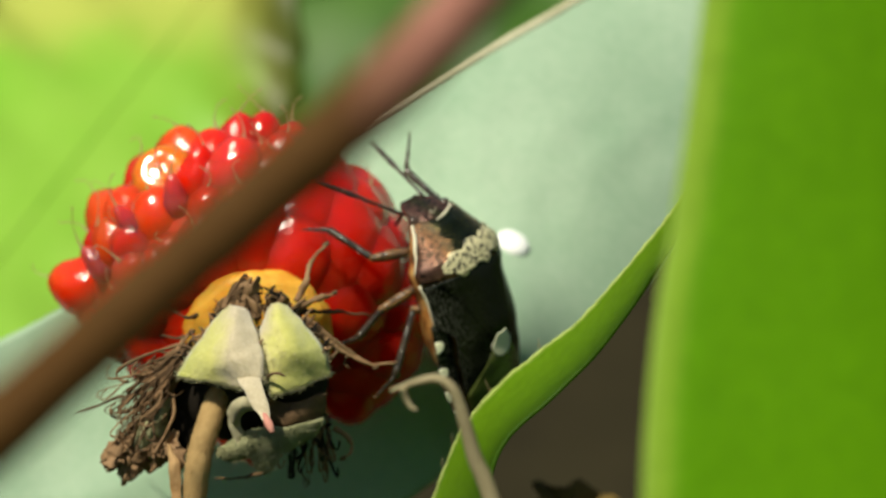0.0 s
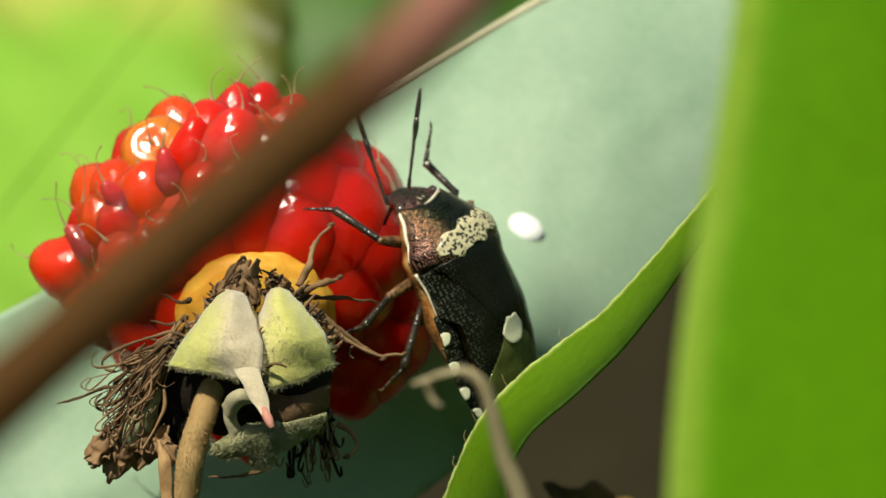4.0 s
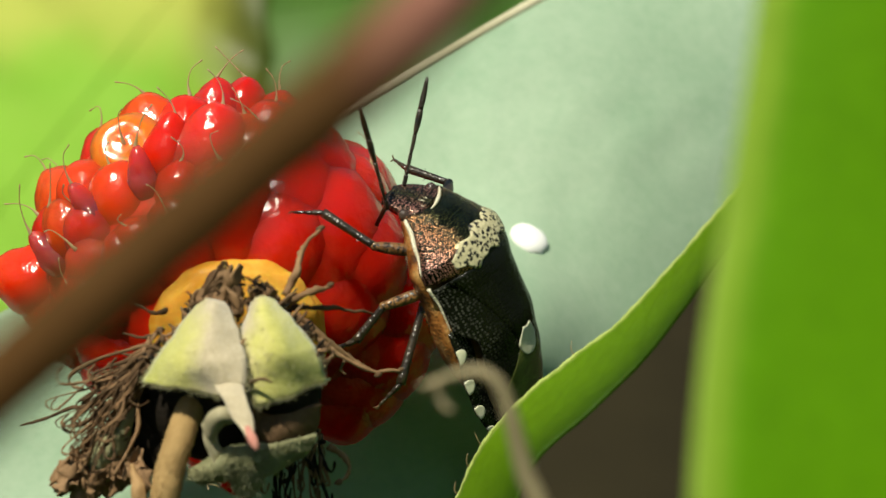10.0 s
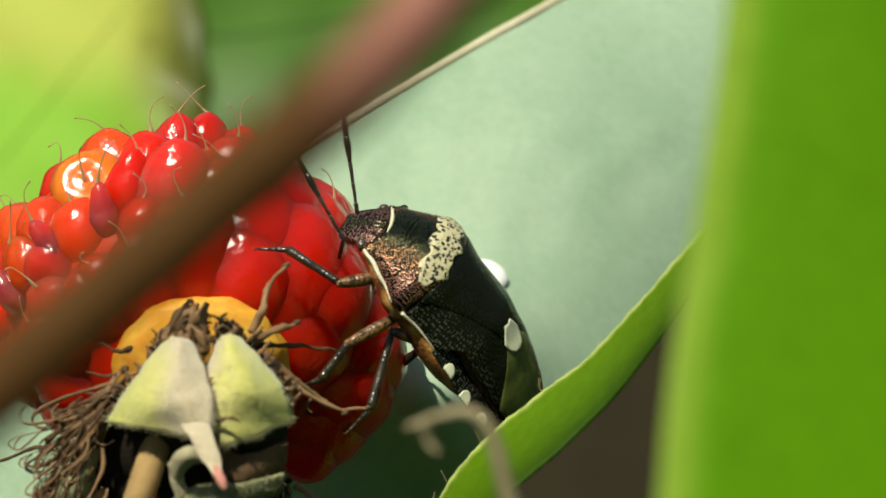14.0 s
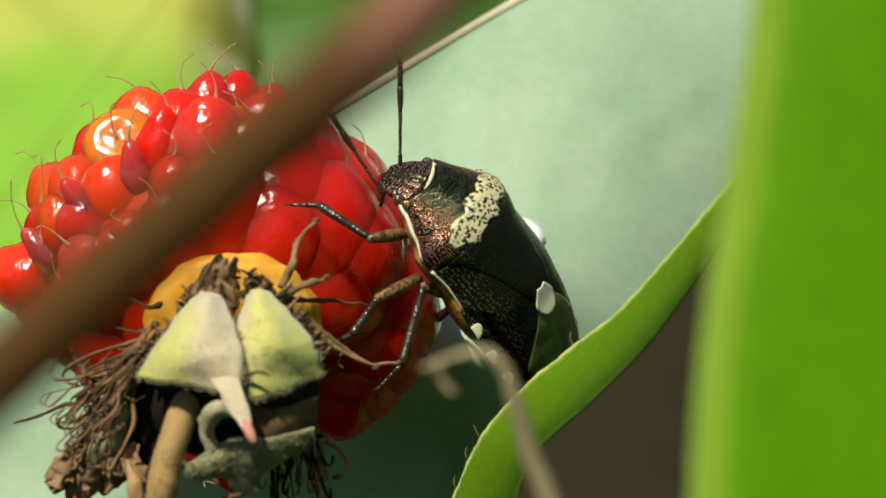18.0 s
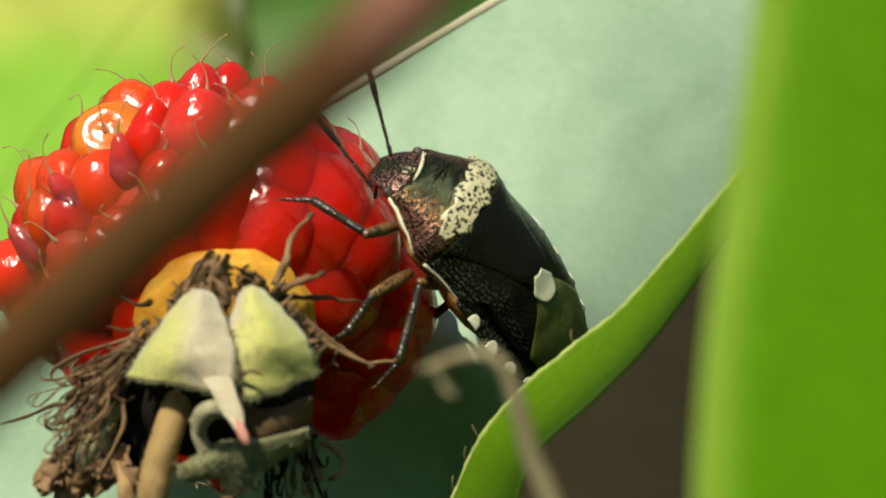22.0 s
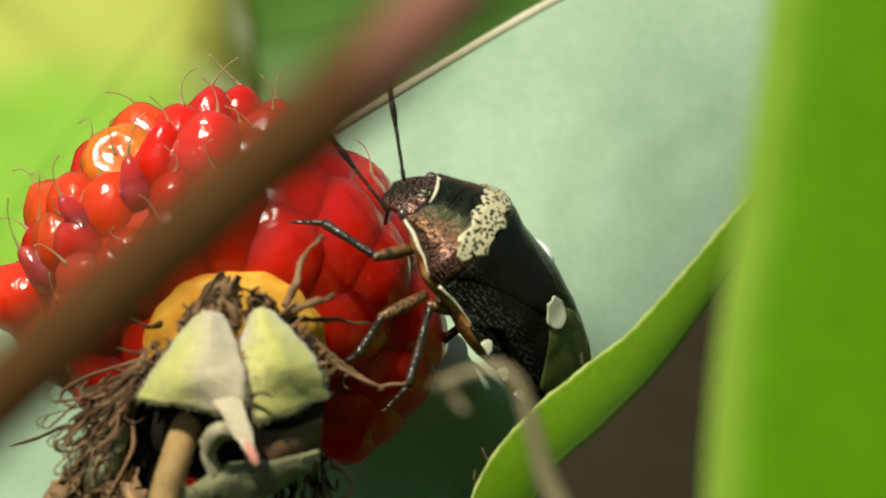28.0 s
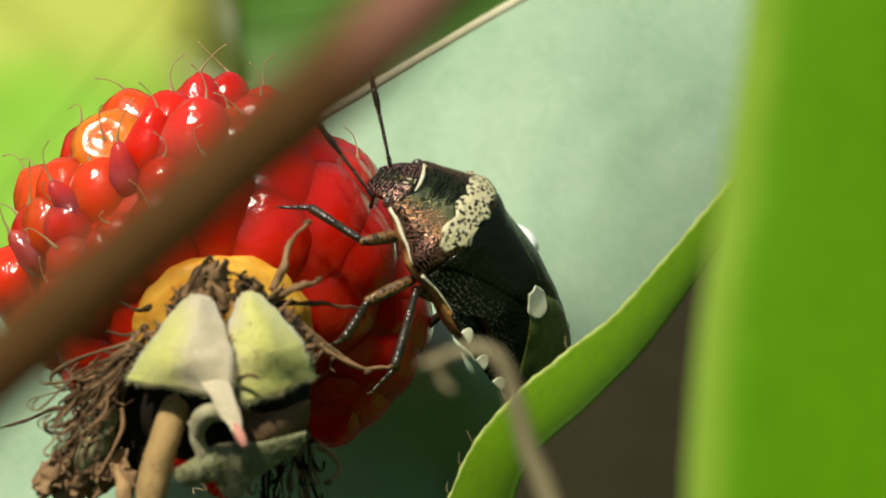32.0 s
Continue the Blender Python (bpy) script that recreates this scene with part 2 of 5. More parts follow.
def drupelet_material(name, tones, relief=0.5):
    """Juicy skin: deep red on one side, orange towards the sunlit shoulder, the sun's glow through the flesh put into
    the colour; a dusty bloom over a wet gloss.
    """
    m, n, l, b = nodes_of(name)
    co = n.new("ShaderNodeTexCoord").outputs["Object"]
    info = n.new("ShaderNodeObjectInfo").outputs["Random"]
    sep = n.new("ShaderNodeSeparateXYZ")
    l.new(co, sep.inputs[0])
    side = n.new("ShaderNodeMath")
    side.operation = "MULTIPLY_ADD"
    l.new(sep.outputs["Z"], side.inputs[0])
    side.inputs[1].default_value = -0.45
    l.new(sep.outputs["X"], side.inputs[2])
    ruddy = n.new("ShaderNodeMapRange")
    ruddy.inputs["From Min"].default_value, ruddy.inputs["From Max"].default_value = -0.022, -0.001
    l.new(side.outputs[0], ruddy.inputs["Value"])
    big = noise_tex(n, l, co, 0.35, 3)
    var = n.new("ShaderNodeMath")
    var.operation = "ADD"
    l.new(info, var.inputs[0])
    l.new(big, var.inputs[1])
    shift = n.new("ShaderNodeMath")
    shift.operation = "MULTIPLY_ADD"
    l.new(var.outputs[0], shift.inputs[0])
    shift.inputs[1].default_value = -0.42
    l.new(ruddy.outputs[0], shift.inputs[2])
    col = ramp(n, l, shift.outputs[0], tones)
    l.new(col, b.inputs["Base Color"])
    b.inputs["Roughness"].default_value = 0.25
    b.inputs["Subsurface Weight"].default_value = 1.0
    b.inputs["Subsurface Radius"].default_value = (0.0055, 0.0009, 0.0002)
    b.inputs["Subsurface Scale"].default_value = 1.0
    b.inputs["Transmission Weight"].default_value = 0.0
    b.inputs["IOR"].default_value = 1.36
    b.inputs["Specular IOR Level"].default_value = 0.25
    b.inputs["Coat Weight"].default_value = 0.75
    b.inputs["Coat Roughness"].default_value = 0.15
    b.inputs["Sheen Weight"].default_value = 0.02
    b.inputs["Sheen Tint"].default_value = (1.0, 0.55, 0.65, 1)
    fine, grain = noise_tex(n, l, co, 0.8, 3, 0.5), noise_tex(n, l, co, 5.0, 3, 0.6)
    bp = n.new("ShaderNodeBump")
    bp.inputs["Strength"].default_value = relief
    bp.inputs["Distance"].default_value = 0.0003
    l.new(fine, bp.inputs["Height"])
    skin = n.new("ShaderNodeBump")
    skin.inputs["Strength"].default_value = 0.7 * relief
    skin.inputs["Distance"].default_value = 0.00004
    l.new(grain, skin.inputs["Height"])
    l.new(bp.outputs[0], skin.inputs["Normal"])
    l.new(skin.outputs[0], b.inputs["Normal"])
    l.new(skin.outputs[0], b.inputs["Coat Normal"])
    return m


# the first, orange tones paint sunlight showing through the upper left flesh
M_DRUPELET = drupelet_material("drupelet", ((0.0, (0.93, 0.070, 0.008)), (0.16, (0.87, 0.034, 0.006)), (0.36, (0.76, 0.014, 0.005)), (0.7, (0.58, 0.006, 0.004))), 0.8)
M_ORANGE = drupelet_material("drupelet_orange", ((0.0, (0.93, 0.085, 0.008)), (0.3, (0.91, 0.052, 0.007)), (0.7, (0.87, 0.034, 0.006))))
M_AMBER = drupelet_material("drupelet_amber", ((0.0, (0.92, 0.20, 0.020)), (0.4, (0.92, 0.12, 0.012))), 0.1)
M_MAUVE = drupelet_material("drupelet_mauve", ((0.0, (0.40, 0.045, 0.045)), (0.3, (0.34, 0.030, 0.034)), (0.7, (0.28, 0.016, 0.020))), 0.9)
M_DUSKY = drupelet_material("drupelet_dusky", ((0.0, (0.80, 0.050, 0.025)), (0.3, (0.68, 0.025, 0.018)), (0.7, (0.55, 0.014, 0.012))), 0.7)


def sepal_material(name, start, end, spread):
    """Felt that turns from grey cream to yellow-green across the sepal, from start to end in metres; spread: how ragged the turn is."""
    m, n, l, b = nodes_of(name)
    co = n.new("ShaderNodeTexCoord").outputs["Object"]
    sep = n.new("ShaderNodeSeparateXYZ")
    l.new(co, sep.inputs[0])
    big, small = noise_tex(n, l, co, 0.9, 4), noise_tex(n, l, co, 7, 5, 0.75)
    w = n.new("ShaderNodeMath")
    w.operation = "MULTIPLY_ADD"
    l.new(big, w.inputs[0])
    w.inputs[1].default_value = spread
    l.new(sep.outputs["X"], w.inputs[2])
    r = n.new("ShaderNodeMapRange")
    r.inputs["From Min"].default_value, r.inputs["From Max"].default_value = start, end
    l.new(w.outputs[0], r.inputs["Value"])
    cream = ramp(n, l, small, ((0.3, (0.44, 0.36, 0.24)), (0.75, (0.60, 0.52, 0.37))))
    pale = ramp(n, l, small, ((0.3, (0.46, 0.44, 0.10)), (0.75, (0.63, 0.60, 0.21))))
    green = ramp(n, l, small, ((0.3, (0.34, 0.35, 0.07)), (0.75, (0.51, 0.51, 0.15))))
    far = ramp(n, l, r.outputs[0], ((0.5, (0, 0, 0)), (0.95, (1, 1, 1))))
    near = ramp(n, l, r.outputs[0], ((0.05, (0, 0, 0)), (0.5, (1, 1, 1))))
    l.new(mixed(n, l, far, mixed(n, l, near, cream, pale), green), b.inputs["Base Color"])
    b.inputs["Roughness"].default_value = 0.9
    b.inputs["Sheen Weight"].default_value = 0.5
    bp = n.new("ShaderNodeBump")
    bp.inputs["Strength"].default_value = 0.5
    bp.inputs["Distance"].default_value = 0.0001
    l.new(small, bp.inputs["Height"])
    l.new(bp.outputs[0], b.inputs["Normal"])
    return m


M_SEPAL_TWO = sepal_material("sepal_two_tone", 0.0022, 0.0046, 0.0022)
M_SEPAL_LEFT = sepal_material("sepal_left", 0.0011, -0.0010, 0.0012)


def cane_material():
    """Bark, brown below and pinkish red towards its upper end."""
    m, n, l, b = nodes_of("cane")
    co = n.new("ShaderNodeTexCoord").outputs["Object"]
    sep = n.new("ShaderNodeSeparateXYZ")
    l.new(co, sep.inputs[0])
    r = n.new("ShaderNodeMapRange")
    r.inputs["From Min"].default_value, r.inputs["From Max"].default_value = 0.0116, 0.0132
    l.new(sep.outputs["X"], r.inputs["Value"])
    small = noise_tex(n, l, co, 3, 5)
    brown = ramp(n, l, small, ((0.3, (0.060, 0.027, 0.008)), (0.75, (0.11, 0.053, 0.016))))
    red = ramp(n, l, small, ((0.3, (0.27, 0.11, 0.085)), (0.75, (0.40, 0.19, 0.15))))
    l.new(mixed(n, l, r.outputs[0], brown, red), b.inputs["Base Color"])
    b.inputs["Roughness"].default_value = 0.7
    b.inputs["Specular IOR Level"].default_value = 0.08
    return m


M_CANE = cane_material()


def shell_material(name, stops, pit=9.0, rough=0.25, metal=0.0, spots=None, coat=0.3):
    """Insect cuticle: tones broken by noise, fine punctures in relief; spots: dark pits on a pale ground."""
    m, n, l, b = nodes_of(name)
    co = n.new("ShaderNodeTexCoord").outputs["Object"]
    big = noise_tex(n, l, co, 0.9, 4)
    col = ramp(n, l, big, stops)
    v = n.new("ShaderNodeTexVoronoi")
    v.inputs["Scale"].default_value = pit * 1000
    l.new(co, v.inputs["Vector"])
    if spots:
        v2 = n.new("ShaderNodeTexVoronoi")
        v2.inputs["Scale"].default_value = spots * 1000
        warp = n.new("ShaderNodeVectorMath")
        warp.operation = "ADD"
        nz = n.new("ShaderNodeTexNoise")
        nz.inputs["Scale"].default_value = 5000
        l.new(co, nz.inputs["Vector"])
        sc = n.new("ShaderNodeVectorMath")
        sc.operation = "SCALE"
        sc.inputs["Scale"].default_value = 0.00022
        l.new(nz.outputs["Color"], sc.inputs[0])
        l.new(co, warp.inputs[0])
        l.new(sc.outputs[0], warp.inputs[1])
        l.new(warp.outputs[0], v2.inputs["Vector"])
        mask = ramp(n, l, v2.outputs["Distance"], ((0.41, (1, 1, 1)), (0.48, (0, 0, 0))))
        col = mixed(n, l, mask, col, (0.012, 0.011, 0.008))
    else:
        pits = ramp(n, l, v.outputs["Distance"], ((0.12, (0.25, 0.25, 0.25)), (0.4, (1, 1, 1))))
        col = mixed(n, l, 0.8, col, pits, "MULTIPLY")
    l.new(col, b.inputs["Base Color"])
    b.inputs["Roughness"].default_value = rough
    b.inputs["Metallic"].default_value = metal
    b.inputs["Coat Weight"].default_value = coat
    b.inputs["Coat Roughness"].default_value = 0.15
    bp = n.new("ShaderNodeBump")
    bp.inputs["Strength"].default_value = 0.55
    bp.inputs["Distance"].default_value = 0.00005
    l.new(v.outputs["Distance"], bp.inputs["Height"])
    l.new(bp.outputs[0], b.inputs["Normal"])
    return m




def pitted_material(name, dark, tones, per_mm=15.0, gloss=0.33, metal=0.5):
    """Dark cuticle with close-set punctures, their own tint and their glints both put into the colour as dots; tones:
    the dots from the midline outwards, 0 to 1 over 2.4 mm.
    """
    m, n, l, b = nodes_of(name)
    co = n.new("ShaderNodeTexCoord").outputs["Object"]
    v = n.new("ShaderNodeTexVoronoi")
    v.inputs["Scale"].default_value = per_mm * 1000
    v.inputs["Randomness"].default_value = 0.5
    l.new(co, v.inputs["Vector"])
    big = noise_tex(n, l, co, 1.0, 3)
    dots = ramp(n, l, v.outputs["Distance"], ((0.26, (1, 1, 1)), (0.46, (0, 0, 0))))
    sep = n.new("ShaderNodeSeparateXYZ")
    l.new(co, sep.inputs[0])
    ab = n.new("ShaderNodeMath")
    ab.operation = "ABSOLUTE"
    l.new(sep.outputs["X"], ab.inputs[0])
    w = n.new("ShaderNodeMath")
    w.operation = "MULTIPLY_ADD"
    l.new(big, w.inputs[0])
    w.inputs[1].default_value = 0.0012
    l.new(ab.outputs[0], w.inputs[2])
    r = n.new("ShaderNodeMapRange")
    r.inputs["From Min"].default_value, r.inputs["From Max"].default_value = 0.0006, 0.0030
    l.new(w.outputs[0], r.inputs["Value"])
    glint = ramp(n, l, r.outputs[0], tones)
    l.new(mixed(n, l, dots, dark, glint), b.inputs["Base Color"])
    b.inputs["Metallic"].default_value = metal
    b.inputs["Roughness"].default_value = gloss
    b.inputs["Specular IOR Level"].default_value = 0.4
    bp = n.new("ShaderNodeBump")
    bp.inputs["Strength"].default_value = 0.6
    bp.inputs["Distance"].default_value = 0.00004
    l.new(v.outputs["Distance"], bp.inputs["Height"])
    l.new(bp.outputs[0], b.inputs["Normal"])
    return m


M_PRONOTUM = pitted_material("cuticle_pronotum", (0.006, 0.009, 0.004), ((0.0, (0.030, 0.050, 0.016)), (0.3, (0.12, 0.12, 0.045)), (0.55, (0.60, 0.26, 0.12)), (1.0, (0.75, 0.36, 0.32))), 14.0, 0.24, 0.7)
M_HEAD = pitted_material("cuticle_head", (0.014, 0.012, 0.007), ((0.0, (0.13, 0.13, 0.05)), (0.25, (0.55, 0.24, 0.20)), (0.6, (0.40, 0.24, 0.16))), 12.0, 0.26, 0.6)
M_BLACK = pitted_material("cuticle_black", (0.006, 0.007, 0.004), ((0.0, (0.008, 0.009, 0.005)), (0.55, (0.010, 0.011, 0.008)), (1.0, (0.09, 0.09, 0.075))), 8.0, 0.2, 0.0)
M_BLACK.node_tree.nodes["Principled BSDF"].inputs["Specular IOR Level"].default_value = 0.2
M_PATCH = shell_material("cuticle_patch", ((0.3, (0.52, 0.47, 0.27)), (0.7, (0.66, 0.60, 0.38))), 9, 0.45, 0, 5.9)
M_CREAM = shell_material("cuticle_cream", ((0.3, (0.66, 0.60, 0.42)), (0.7, (0.80, 0.75, 0.58))), 12, 0.4)
M_SPOT = surface("cuticle_pale_spot", (0.62, 0.62, 0.42), (0.80, 0.79, 0.60), 1, 8, 0.4, 0.2)
M_SIDE = shell_material("cuticle_side", ((0.36, (0.05, 0.02, 0.008)), (0.5, (0.30, 0.12, 0.03)), (0.68, (0.48, 0.28, 0.10))), 8, 0.35)
# olive: the wing's own tone with the green it reflects put into the colour
M_MEMBRANE = shell_material("wing_membrane", ((0.3, (0.05, 0.055, 0.012)), (0.7, (0.13, 0.155, 0.035))), 22, 0.25, 0.0, None, 0.5)
M_LEG = shell_material("leg_dark", ((0.4, (0.012, 0.010, 0.008)), (0.62, (0.05, 0.035, 0.02))), 10, 0.3)
M_FEMUR = shell_material("leg_speckled", ((0.42, (0.10, 0.045, 0.015)), (0.6, (0.26, 0.13, 0.04))), 9, 0.4, 0, 9.0)
M_JOINT = surface("antenna_joint", (0.55, 0.50, 0.36), (0.75, 0.70, 0.55), 2, 8, 0.5)
M_EYE = shell_material("eye", ((0.4, (0.03, 0.018, 0.012)), (0.6, (0.08, 0.05, 0.035))), 16, 0.2, 0, None, 0.6)


# ---- geometry ----
class Geo:
    """Collects vertices and faces in millimetres of the plan."""

    def __init__(self):
        self.v, self.f = [], []

    def add(self, verts, faces):
        k = len(self.v)
        self.v += [Vector(p) for p in verts]
        self.f += [tuple(i + k for i in f) for f in faces]
        return self


def mesh_of(name, geo, base, mats, smooth=True):
    me = bpy.data.meshes.new(name)
    me.from_pydata([(p - base) * MM for p in geo.v], [], geo.f)
    me.polygons.foreach_set("use_smooth", [smooth] * len(me.polygons))
    me.materials.append(mats)
    me.update()
    return me


BASE = {}


def root(name, base, label, category, group="", plan=True):
    ob = new(name)
    ob.empty_display_size = 0.001
    BASE[ob.name] = Vector(base)
    if plan:
        ob.matrix_world = PLAN @ Matrix.Translation(Vector(base) * MM)
    return tagged(ob, label, category, group)


def part(name, geo, material, parent, label=""):
    ob = new(name, mesh_of(name, geo, BASE[parent.name], material))
    BASE[ob.name] = BASE[parent.name]
    ob.parent = parent
    return tagged(ob, label)


def thing(name, geo, material, base, label, category, group="", kind=""):
    ob = new(name, mesh_of(name, geo, Vector(base), material))
    ob.matrix_world = PLAN @ Matrix.Translation(Vector(base) * MM)
    BASE[ob.name] = Vector(base)
    return tagged(ob, label, category, group, kind)


def smooth_path(pts, n):
    """Catmull-Rom through the points, n steps a span."""
    pts = [Vector(p) for p in pts]
    e = [pts[0] * 2 - pts[1], *pts, pts[-1] * 2 - pts[-2]]
    out = []
    for i in range(1, len(e) - 2):
        a, b, c, d = e[i - 1:i + 3]
        for k in range(n):
            t = k / n
            out.append(0.5 * (2 * b + (c - a) * t + (2 * a - 5 * b + 4 * c - d) * t * t + (3 * b - a - 3 * c + d) * t ** 3))
    return out + [pts[-1]]


def tube(geo, pts, radii, n=8, wob=0.0, rng=None):
    """A round bar along the points, radii as a list or a function of 0..1, closed at both ends."""
    pts = [Vector(p) for p in pts]
    m = len(pts)
    verts, faces = [], []
    side = None
    for i, p in enumerate(pts):
        d = (pts[min(i + 1, m - 1)] - pts[max(i - 1, 0)]).normalized()
        if side is None:
            side = d.orthogonal().normalized()
        side = (side - d * side.dot(d)).normalized()
        up = d.cross(side)
        t = i / (m - 1)
        r = radii(t) if callable(radii) else radii[0] + (radii[-1] - radii[0]) * t
        for k in range(n):
            a = 2 * math.pi * k / n
            w = 1 + (rng.uniform(-wob, wob) if rng else 0)
            verts.append(p + (side * math.cos(a) + up * math.sin(a)) * r * w)
    for i in range(m - 1):
        for k in range(n):
            a, b = i * n + k, i * n + (k + 1) % n
            faces.append((a, b, b + n, a + n))
    faces += [tuple(range(n - 1, -1, -1)), tuple(range((m - 1) * n, m * n))]
    return geo.add(verts, faces)


def blob(geo, centre, ax, ay, az, segs=16, rings=10, shape=None):
    """An ellipsoid on three half axes; shape(direction) scales it."""
    verts, faces = [], []
    for i in range(rings + 1):
        th = math.pi * i / rings
        for k in range(segs):
            ph = 2 * math.pi * k / segs
            d = Vector((math.sin(th) * math.cos(ph), math.sin(th) * math.sin(ph), math.cos(th)))
            s = shape(d) if shape else 1.0
            verts.append(Vector(centre) + (ax * d.x + ay * d.y + az * d.z) * s)
    for i in range(rings):
        for k in range(segs):
            a, b = i * segs + k, i * segs + (k + 1) % segs
            faces.append((a, a + segs, b + segs, b))
    return geo.add(verts, faces)


def sheet(geo, fn, nu, nv, thick=0.12):
    """A curved plate fn(u, v), u and v from 0 to 1, with thickness."""
    top, low = [], []
    h = 0.004
    for i in range(nu + 1):
        for j in range(nv + 1):
            u, v = i / nu, j / nv
            p = fn(u, v)
            du, dv = fn(min(u + h, 1), v) - fn(max(u - h, 0), v), fn(u, min(v + h, 1)) - fn(u, max(v - h, 0))
            nrm = du.cross(dv)
            nrm = nrm.normalized() if nrm.length > 1e-9 else Vector((0, -1, 0))
            top.append(p + nrm * thick / 2)
            low.append(p - nrm * thick / 2)
    N = len(top)
    idx = lambda i, j: i * (nv + 1) + j
    faces = []
    for i in range(nu):
        for j in range(nv):
            a, b, c, d = idx(i, j), idx(i + 1, j), idx(i + 1, j + 1), idx(i, j + 1)
            faces += [(a, b, c, d), (a + N, d + N, c + N, b + N)]
    ring = [idx(i, 0) for i in range(nu + 1)] + [idx(nu, j) for j in range(1, nv + 1)] + [idx(i, nv) for i in range(nu - 1, -1, -1)] + [idx(0, j) for j in range(nv - 1, 0, -1)]
    for a, b in zip(ring, ring[1:] + ring[:1]):
        faces.append((b, a, a + N, b + N))
    return geo.add(top + low, faces)


def curve_at(pts, t):
    """A point of a smooth line through pts, t from 0 to 1."""
    pts = [Vector(p) for p in pts]
    e = [pts[0] * 2 - pts[1], *pts, pts[-1] * 2 - pts[-2]]
    s = min(max(t, 0), 1) * (len(pts) - 1)
    i = min(int(s), len(pts) - 2)
    t = s - i
    a, b, c, d = e[i:i + 4]
    return 0.5 * (2 * b + (c - a) * t + (2 * a - 5 * b + 4 * c - d) * t * t + (3 * b - a - 3 * c + d) * t ** 3)


# ---- ground ----
def ground():
    g = Geo()
    n = 60
    size = [-400, -120, -40, -12, -4] + [-2 + 4 * i / n for i in range(n + 1)] + [4, 12, 40, 120, 400]
    k = len(size)
    verts = [Vector((x, y, 0.012 * noise.noise((x * 6, y * 6, 0)) if max(abs(x), abs(y)) <= 2 else 0)) for x in size for y in size]
    faces = [(i * k + j, (i + 1) * k + j, (i + 1) * k + j + 1, i * k + j + 1) for i in range(k - 1) for j in range(k - 1)]
    me = bpy.data.meshes.new("ground")
    me.from_pydata(verts, [], faces)
    me.polygons.foreach_set("use_smooth", [True] * len(me.polygons))
    me.materials.append(M_SOIL)
    tagged(new("ground", me), "dark brown bare soil under the bushes", "ground", kind="structure")


ground()


# ---- leaves ----
def pale_leaf():
    """The big leaf behind, its pale underside towards the berry."""
    edge = [P(-36.12, 9.14, -11.83), P(-24.42, 14.91, -5.42), P(-18.08, 17.97, -2.03), P(-10.49, 19.50, 2.71), P(-6.82, 20.96, 5.06), P(-3.02, 21.43, 7.37), P(-0.51, 22.41, 8.95), P(2.04, 23.39, 10.52), P(4.53, 24.86, 12.03), P(13.57, 31.29, 17.39), P(31.56, 42.14, 26.57)]
    low = [P(-36.08, 9.00, -30.97), P(-23.16, 9.00, -24.52), P(-14.55, 9.00, -20.21), P(-8.09, 9.00, -15.91), P(-1.64, 9.32, -11.64), P(2.75, 12.42, -8.19), P(7.43, 16.10, -4.10), P(15.20, 23.32, 3.92), P(36.22, 38.53, 20.82)]

    def fn(u, v):
        a, b = curve_at(edge, u), curve_at(low, u)
        p = a.lerp(b, v)
        p.y += (1.0 - 1.8 * min(1, max(0, (u - 0.45) / 0.2))) * math.sin(math.pi * v) + 2.0 * v * v * (1 if u > 0.5 else 2 * u) + 0.5 * noise.noise((p.x * 0.12, p.z * 0.12, 3)) + 0.12 * noise.noise((p.x * 0.5, p.z * 0.5, 8))
        p.y += 20 * max(0.0, v - 0.5) ** 1.5 * min(1, max(0, (0.68 - u) / 0.13)) - 6.5 * math.exp(-((p.x - 1.0) ** 2 / 13 + (p.z + 3.9) ** 2 / 12))
        return p
    r = root("background_leaf", fn(0.5, 0.95), "large leaf with pale grey-green underside behind the berry", "leaf")
    part("blade", sheet(Geo(), fn, 70, 44, 0.25), M_PALE, r)
    g = Geo()
    tube(g, [fn(u / 60, 0.0) + Vector((0, -0.1, 0)) for u in range(20, 61)], lambda t: 0.23, 8)
    part("margin", g, M_MARGIN, r, "tan thickened leaf margin")
    for u0, u1, v1, hw in ((0.735, 0.62, 0.6, 0.020),):
        def strip(a, b):
            v = 0.02 + (v1 - 0.02) * a
            return fn(u0 + (u1 - u0) * a + hw * (2 * b - 1) * (1 - 0.6 * a), v) + Vector((0, 0.045 - 0.15 * math.sin(math.pi * b), 0))
        part("vein", sheet(Geo(), strip, 24, 6, 0.06), M_VEIN, r)
    return r, fn


PALE, pale_fn = pale_leaf()


